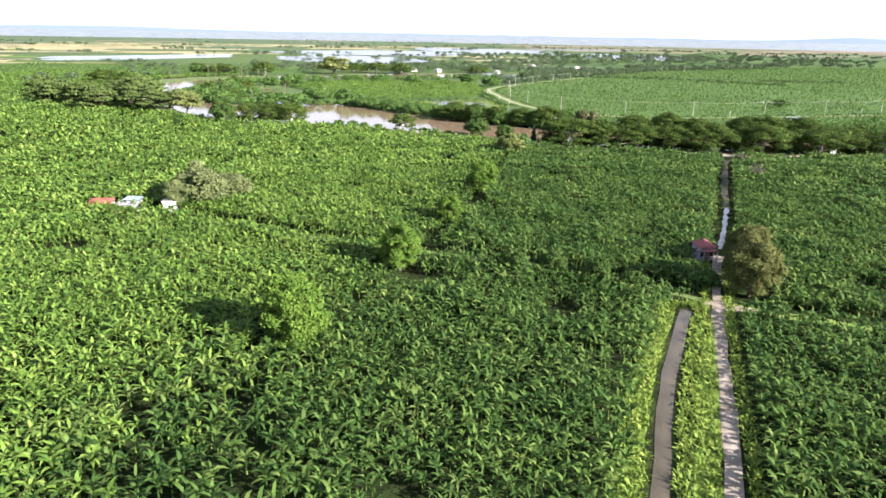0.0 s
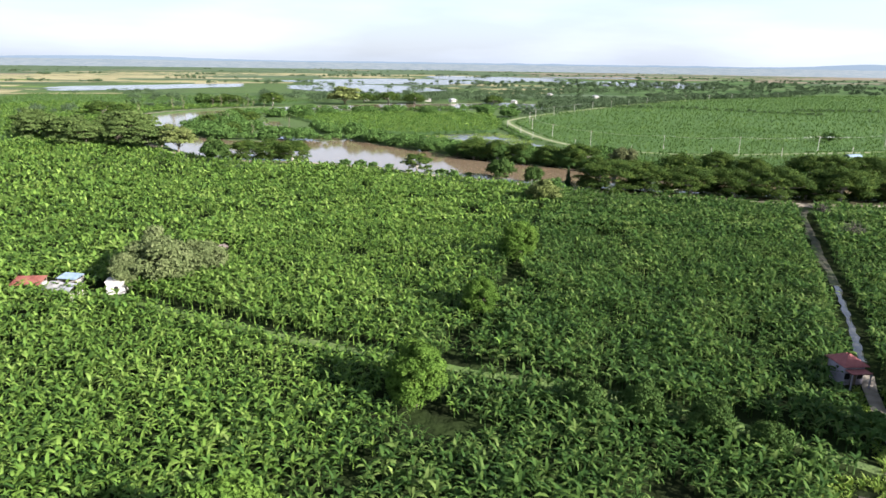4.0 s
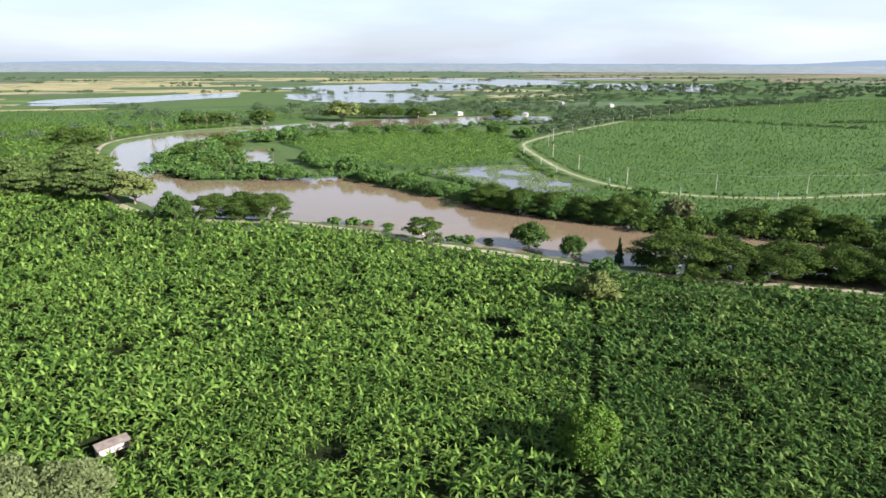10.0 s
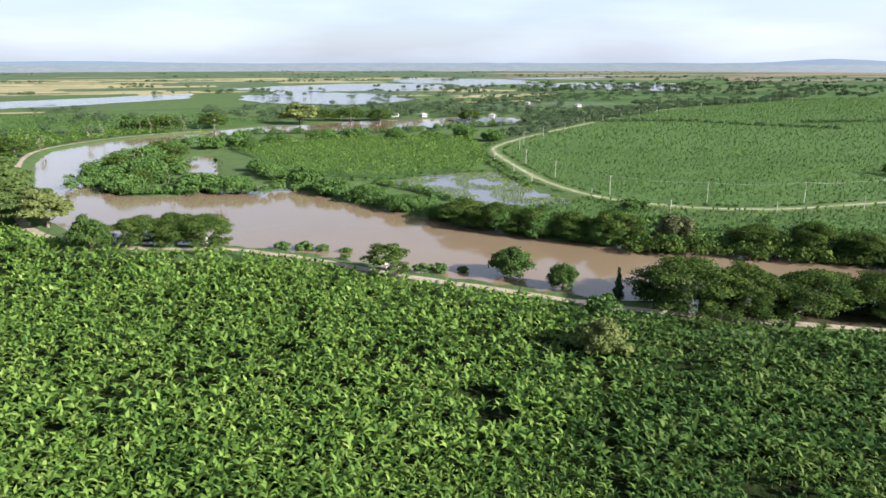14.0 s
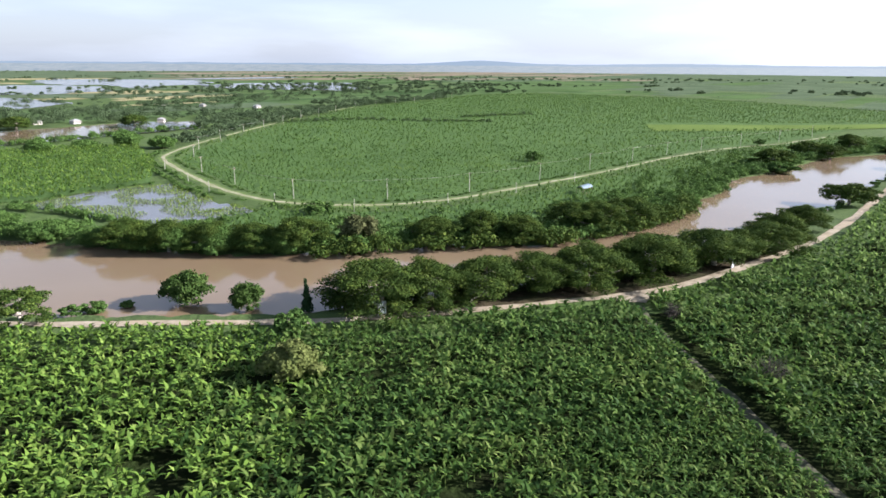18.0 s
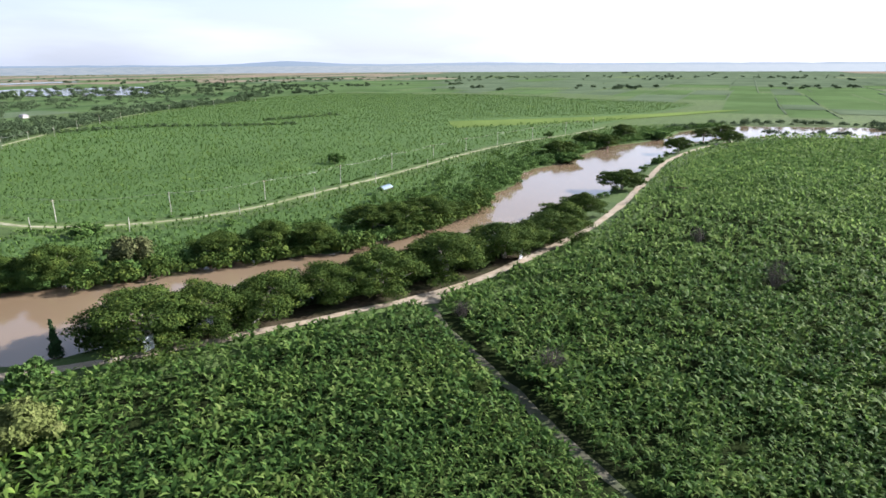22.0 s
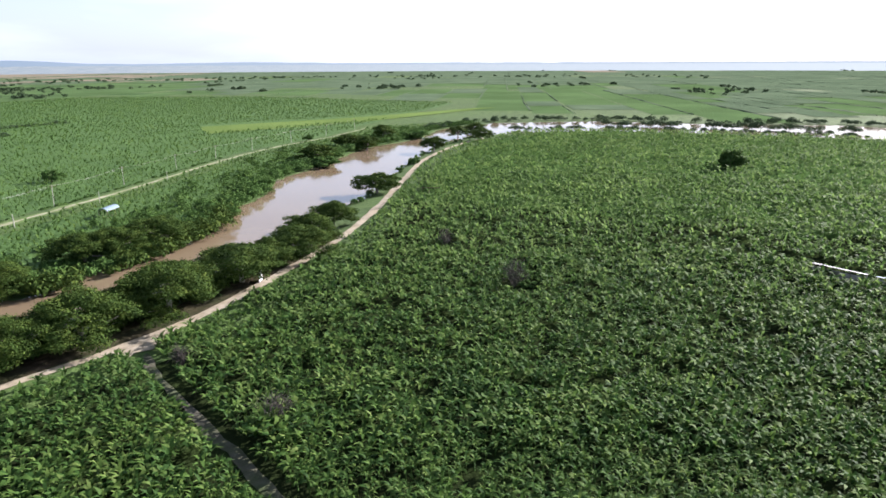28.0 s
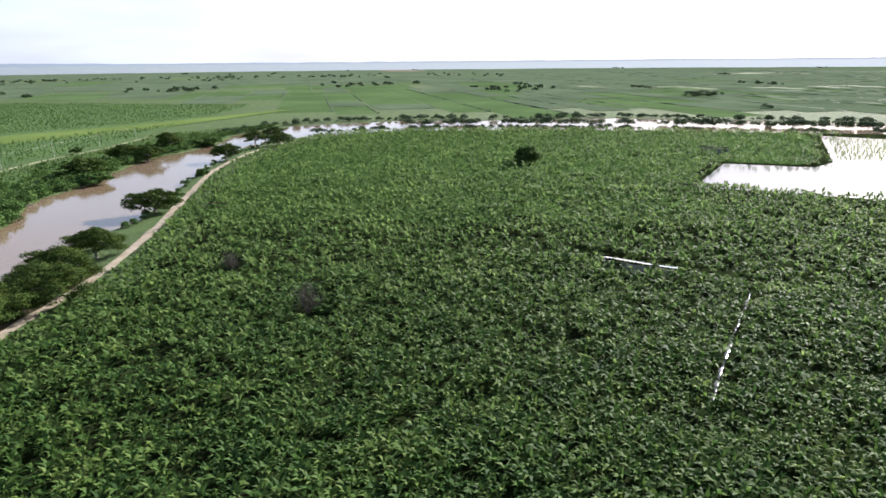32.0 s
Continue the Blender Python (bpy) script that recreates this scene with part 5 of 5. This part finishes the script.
# farmhouse roof and wall colours are dimmed to paint the tree's shade
M_PINK = material("shade_toned_red_tile", [(0.20, 0.07, 0.07), (0.30, 0.12, 0.11)], 1.2, 0.8, 0.5, 6.0)
M_LILAC = material("shade_toned_lilac_wall", [(0.26, 0.24, 0.29), (0.36, 0.34, 0.38)], 0.8, 0.85, 0.2, 6.0)


def shed(name, x, y, turn, w, l, h, rise, mat, label, walls=True, curve=0.0, sheets=3, wall_mat=None):
    """A shed on posts: roof sheets side by side, posts, and low walls where there are any."""
    thing = new(name)
    sw = w / sheets
    for i in range(sheets):
        ob = part("roof_sheet", tin_sheet(sw + 0.08, l, rise, curve=curve), mat, thing)
        ob.location = (-w / 2 + sw * (i + 0.5), 0, h + 0.015 * (i % 2))
    for sx in np.linspace(-w / 2 + 0.2, w / 2 - 0.2, 2 + int(w / 4)):
        for sy, hh in ((-l / 2 + 0.25, h), (l / 2 - 0.25, h + rise * 0.95)):
            part("post", box(sx - 0.06, sx + 0.06, sy - 0.06, sy + 0.06, -0.1, hh), M_WOOD, thing)
    part("beam", box(-w / 2, w / 2, -l / 2 + 0.2, -l / 2 + 0.3, h - 0.16, h - 0.02), M_WOOD, thing)
    part("beam", box(-w / 2, w / 2, l / 2 - 0.3, l / 2 - 0.2, h + rise * 0.95 - 0.16, h + rise * 0.95 - 0.02), M_WOOD, thing)
    if walls:
        wm = wall_mat or M_BLOCK
        part("wall", box(-w / 2 + 0.1, w / 2 - 0.1, l / 2 - 0.5, l / 2 - 0.35, -0.1, h * 0.9), wm, thing)
        part("wall", box(-w / 2 + 0.1, -w / 2 + 0.25, -l / 2 + 0.4, l / 2 - 0.5, -0.1, h * 0.9), wm, thing)
        part("wall", box(w / 2 - 0.25, w / 2 - 0.1, -l / 2 + 0.4, l / 2 - 0.5, -0.1, h * 0.9), wm, thing)
    thing.matrix_basis = pose(x, y, 0, 0, 0, turn)
    return tagged(thing, label, "shed")


shed("shed", -75.5, 27.2, 8, 5.4, 3.8, 2.0, 0.7, M_TIN_RED, "tin shed with a faded red sloping roof among banana plants")
shed("shed", -67.2, 24.8, -12, 6.0, 4.0, 2.0, 0.0, M_TIN, "open shed with an arched silvery tin roof", curve=0.9, walls=True)
shed("shed", -69.0, 30.0, -8, 4.2, 2.8, 2.3, 0.4, M_TIN_BLUE, "small shed with a flat bluish tin roof")
shed("shed", -51.5, 45.0, 38, 4.4, 2.2, 1.9, 0.3, M_RUST, "low lean-to with a dull rusty tin roof under a tree")
shed("shed", -49.3, 54.0, 48, 4.6, 1.9, 1.9, 0.3, M_RUST, "low lean-to with a grey and rusty roof")
shed("shed", 194.5, 234.5, 22, 8.0, 4.0, 2.8, 0.0, M_TIN_BLUE, "open farm shed with an arched pale blue tin roof", walls=False, curve=1.1)
shed("packing_shed", 228.6, -6.6, 65, 13.0, 2.6, 2.8, 0.5, M_TIN, "long narrow packing shed with a silvery tin roof", sheets=7)
shed("packing_shed", 224.2, -16.6, 72, 4.6, 2.2, 2.9, 0.4, M_TIN_BLUE, "short low annex with a bright tin roof", sheets=3)
shed("shed", 284, 143, 110, 9.0, 2.6, 2.9, 0.6, M_TIN_RED, "low shed with a rusty red roof sunk in the plantation", walls=False, sheets=4)
shed("shed", 474, -80, 60, 17.0, 4.0, 3.4, 0.8, M_TIN, "long tin roof beside the flooded field", sheets=6)

hut = new("hut")
part("wall", box(-1.6, 1.6, -1.3, -1.1, -0.1, 2.6), M_WHITE, hut)
part("wall", box(-1.6, 0.6, 1.1, 1.3, -0.1, 2.4), M_WHITE, hut)
part("wall", box(-1.6, -1.4, -1.1, 1.1, -0.1, 2.6), M_WHITE, hut)
part("wall", box(1.4, 1.6, -1.1, -0.3, -0.1, 2.6), M_WHITE, hut)
part("wall", box(1.4, 1.6, 0.5, 1.3, -0.1, 2.9), M_WHITE, hut)
part("roof", box(-1.75, 0.7, -1.45, 1.45, 2.6, 2.72), M_WHITE, hut)
part("opening", box(-0.2, 0.5, -1.34, -1.31, 0.9, 1.7), M_DARK, hut, "dark window opening")
hut.matrix_basis = pose(-59, 28.3, 0, 0, 0, 14)
tagged(hut, "small whitewashed roofless block hut", "hut")


M_TARP = material("pale_tarpaulin", [(0.62, 0.66, 0.74), (0.74, 0.77, 0.82)], 0.8, 0.7, 0.4, 3.0, big=(0.6, (0.45, 0.49, 0.58), 0.5), translucent=0.2)


def tarp_shelter(x, y, turn, w, h):
    """A sagging sheet slung over poles, its front hanging down."""
    thing = new("tarp_shelter")
    rg = np.random.default_rng(int(x))
    bm = bmesh.new()
    n, m = 8, 10
    grid = []
    for i in range(n + 1):
        for j in range(m + 1):
            u, v = i / n, j / m
            if v < 0.5:
                py, pz = -w * 0.42, h * (0.25 + 1.5 * v)
            else:
                py, pz = -w * 0.42 + (v - 0.5) * 1.7 * w, h - (v - 0.5) * 0.5 * h
            pz -= 0.22 * math.sin(math.pi * u) * (0.3 + v)
            grid.append(bm.verts.new(((u - 0.5) * w, py + rg.normal(0, 0.06), pz + rg.normal(0, 0.04))))
    for i in range(n):
        for j in range(m):
            a = i * (m + 1) + j
            bm.faces.new((grid[a], grid[a + m + 1], grid[a + m + 2], grid[a + 1]))
    ex = bmesh.ops.extrude_face_region(bm, geom=bm.faces[:])
    bmesh.ops.translate(bm, verts=[v for v in ex["geom"] if isinstance(v, bmesh.types.BMVert)], vec=(0, 0.02, 0.02))
    part("sheet", bm, M_TARP, thing)
    for sx in (-0.48, 0.48):
        for py, top in ((-0.42, 1.0), (0.40, 0.76)):
            bm = bmesh.new()
            cone_between(bm, (sx * w, py * w, -0.2), (sx * w, py * w, h * top), 0.05, 0.04)
            part("pole", bm, M_WOOD, thing)
    thing.matrix_basis = pose(x, y, 0, 0, 0, turn)
    return tagged(thing, "pale bluish tarpaulin slung on poles under a tree", "shelter", group="tarpaulin shelters")


tarp_shelter(158.5, 129.6, 25, 3.2, 3.4)
tarp_shelter(58.2, 140.6, 15, 2.4, 4.0)


def house(name, x, y, turn, w, l, h, roof_h, wall_mat, roof_mat, label):
    thing = new(name)
    for x0, x1, y0, y1 in ((-w / 2, w / 2, -l / 2, -l / 2 + 0.2), (-w / 2, w / 2, l / 2 - 0.2, l / 2), (-w / 2, -w / 2 + 0.2, -l / 2 + 0.2, l / 2 - 0.2), (w / 2 - 0.2, w / 2, -l / 2 + 0.2, l / 2 - 0.2)):
        part("wall", box(x0, x1, y0, y1, -0.1, h), wall_mat, thing)
    e = 0.4
    for k in range(4):
        bm = bmesh.new()
        c = [(-w / 2 - e, -l / 2 - e), (w / 2 + e, -l / 2 - e), (w / 2 + e, l / 2 + e), (-w / 2 - e, l / 2 + e)]
        a, b = c[k], c[(k + 1) % 4]
        lo = [bm.verts.new((*a, h - 0.05)), bm.verts.new((*b, h - 0.05)), bm.verts.new((b[0] * 0.12, b[1] * 0.12, h + roof_h))]
        lo.append(bm.verts.new((a[0] * 0.12, a[1] * 0.12, h + roof_h)))
        f = bm.faces.new(lo)
        ex = bmesh.ops.extrude_face_region(bm, geom=[f])
        bmesh.ops.translate(bm, verts=[v for v in ex["geom"] if isinstance(v, bmesh.types.BMVert)], vec=(0, 0, 0.09))
        part("roof", bm, roof_mat, thing)
    part("door", box(-0.45, 0.45, -l / 2 - 0.05, -l / 2 - 0.01, 0, 2.0), M_WOOD, thing, "dark wooden door")
    for sx in (-w * 0.32, w * 0.32):
        win = part("window", box(sx - 0.4, sx + 0.4, -l / 2 - 0.04, -l / 2 - 0.01, 1.0, 1.9), M_DARK, thing, "dark unglazed window")
        part("sill", box(sx - 0.5, sx + 0.5, -l / 2 - 0.14, -l / 2 - 0.01, 0.9, 0.98), wall_mat, win)
    part("porch_roof", box(-w / 2, w / 2, -l / 2 - 1.6, -l / 2 - 0.05, h * 0.82, h * 0.82 + 0.08), roof_mat, thing)
    for sx in (-w / 2 + 0.1, w / 2 - 0.1):
        part("porch_post", box(sx - 0.07, sx + 0.07, -l / 2 - 1.55, -l / 2 - 1.4, -0.1, h * 0.82), wall_mat, thing)
    thing.matrix_basis = pose(x, y, 0, 0, 0, turn)
    return tagged(thing, label, "house")


house("house", 62.2, 0.5, 8, 3.0, 3.4, 3.0, 1.1, M_LILAC, M_PINK, "small farmhouse beside a track, its red hipped roof darkened as painted shade")
for x, y, t in ((89, 948, 20), (-10, 700, 40), (-111, 690, 10), (62, 690, 70), (188, 857, 30), (-40, 706, 15), (130, 905, 55)):
    house("house", x, y, t, 7.0, 5.5, 3.0, 1.4, M_WHITE, M_TIN, "whitewashed country house with a tin roof among trees")

# ---------------------------------------------------------------- power line
M_POLE = material("pale_concrete_pole", [(0.34, 0.33, 0.30), (0.46, 0.44, 0.41)], 1.0, 0.85, 0.2, 6.0)
M_WIRE = material("dull_wire", [(0.30, 0.30, 0.30), (0.40, 0.40, 0.40)], 1.0, 0.5, metal=0.6)
M_CERAMIC = material("insulator", [(0.30, 0.16, 0.10), (0.38, 0.22, 0.14)], 1.0, 0.3)


def pole_form(h, arm):
    thing = new("power_pole")
    bm = bmesh.new()
    cone_between(bm, (0, 0, -0.5), (0, 0, h), 0.16, 0.10, 8)
    bm.faces.new([v for v in bm.verts if abs(v.co.z - h) < 0.01])
    part("pole", bm, M_POLE, thing)
    if arm:
        bar = part("crossarm", box(-1.1, 1.1, -0.06, 0.06, h - 0.7, h - 0.56), M_WOOD, thing)
        for sx in (-1.0, 0.35, 1.0):
            bm = bmesh.new()
            cone_between(bm, (sx, 0, h - 0.56), (sx, 0, h - 0.36), 0.06, 0.04)
            part("insulator", bm, M_CERAMIC, bar)
    return tagged(thing, "pale concrete power pole with a crossarm along the levee" if arm else "short pale post beside the levee road", "pole", group="poles along the levee")


ROW = [(520, 955), (470, 920), (420, 885), (375, 850), (330, 812), (288, 775), (250, 735), (217, 694), (186, 652), (158, 612), (132, 575), (108, 538), (84, 498), (64, 460), (55, 415),
       (52, 363), (60, 318), (76, 277), (111, 260), (150, 259), (196, 270), (241, 286), (283, 298), (322, 309), (362, 317), (410, 324), (460, 330), (515, 340)]
tall, short = pole_form(9.0, True), pole_form(5.5, False)
for i, (x, y) in enumerate(ROW):
    a, b = ROW[max(0, i - 1)], ROW[min(len(ROW) - 1, i + 1)]
    m = pose(x, y, 0, rng.normal(0, 1.0), rng.normal(0, 1.0), math.degrees(math.atan2(b[1] - a[1], b[0] - a[0])) + 90)
    if i == 0:
        tall.matrix_basis = m
    else:
        copy_thing(tall, m)
for i, (x, y) in enumerate([(66, 267), (47, 307), (90, 243), (128, 238), (166, 246), (207, 257), (256, 274), (36, 380), (42, 335)]):
    m = pose(x, y, 0, rng.normal(0, 1.5), rng.normal(0, 1.5), rng.uniform(0, 360))
    if i == 0:
        short.matrix_basis = m
    else:
        copy_thing(short, m)
for off in (-1.0, 0.35, 1.0):
    cu = bpy.data.curves.new("power_line", "CURVE")
    cu.dimensions = "3D"
    cu.bevel_depth = 0.012
    cu.bevel_resolution = 0
    sp = cu.splines.new("POLY")
    pts = []
    for i, (a, b) in enumerate(zip(ROW[10:-1], ROW[11:])):
        a, b = Vector((*a, 8.65)), Vector((*b, 8.65))
        nrm = Vector((-(b - a).y, (b - a).x, 0)).normalized() * off
        for k in range(6):
            t = k / 6
            q = a.lerp(b, t) + nrm
            q.z -= 0.9 * 4 * t * (1 - t)
            pts.append(q)
    sp.points.add(len(pts) - 1)
    for p_, q in zip(sp.points, pts):
        p_.co = (*q, 1)
    cu.materials.append(M_WIRE)
    tagged(new("power_line", cu), "thin grey wire sagging between power poles", "wire", group="wires of the power line")
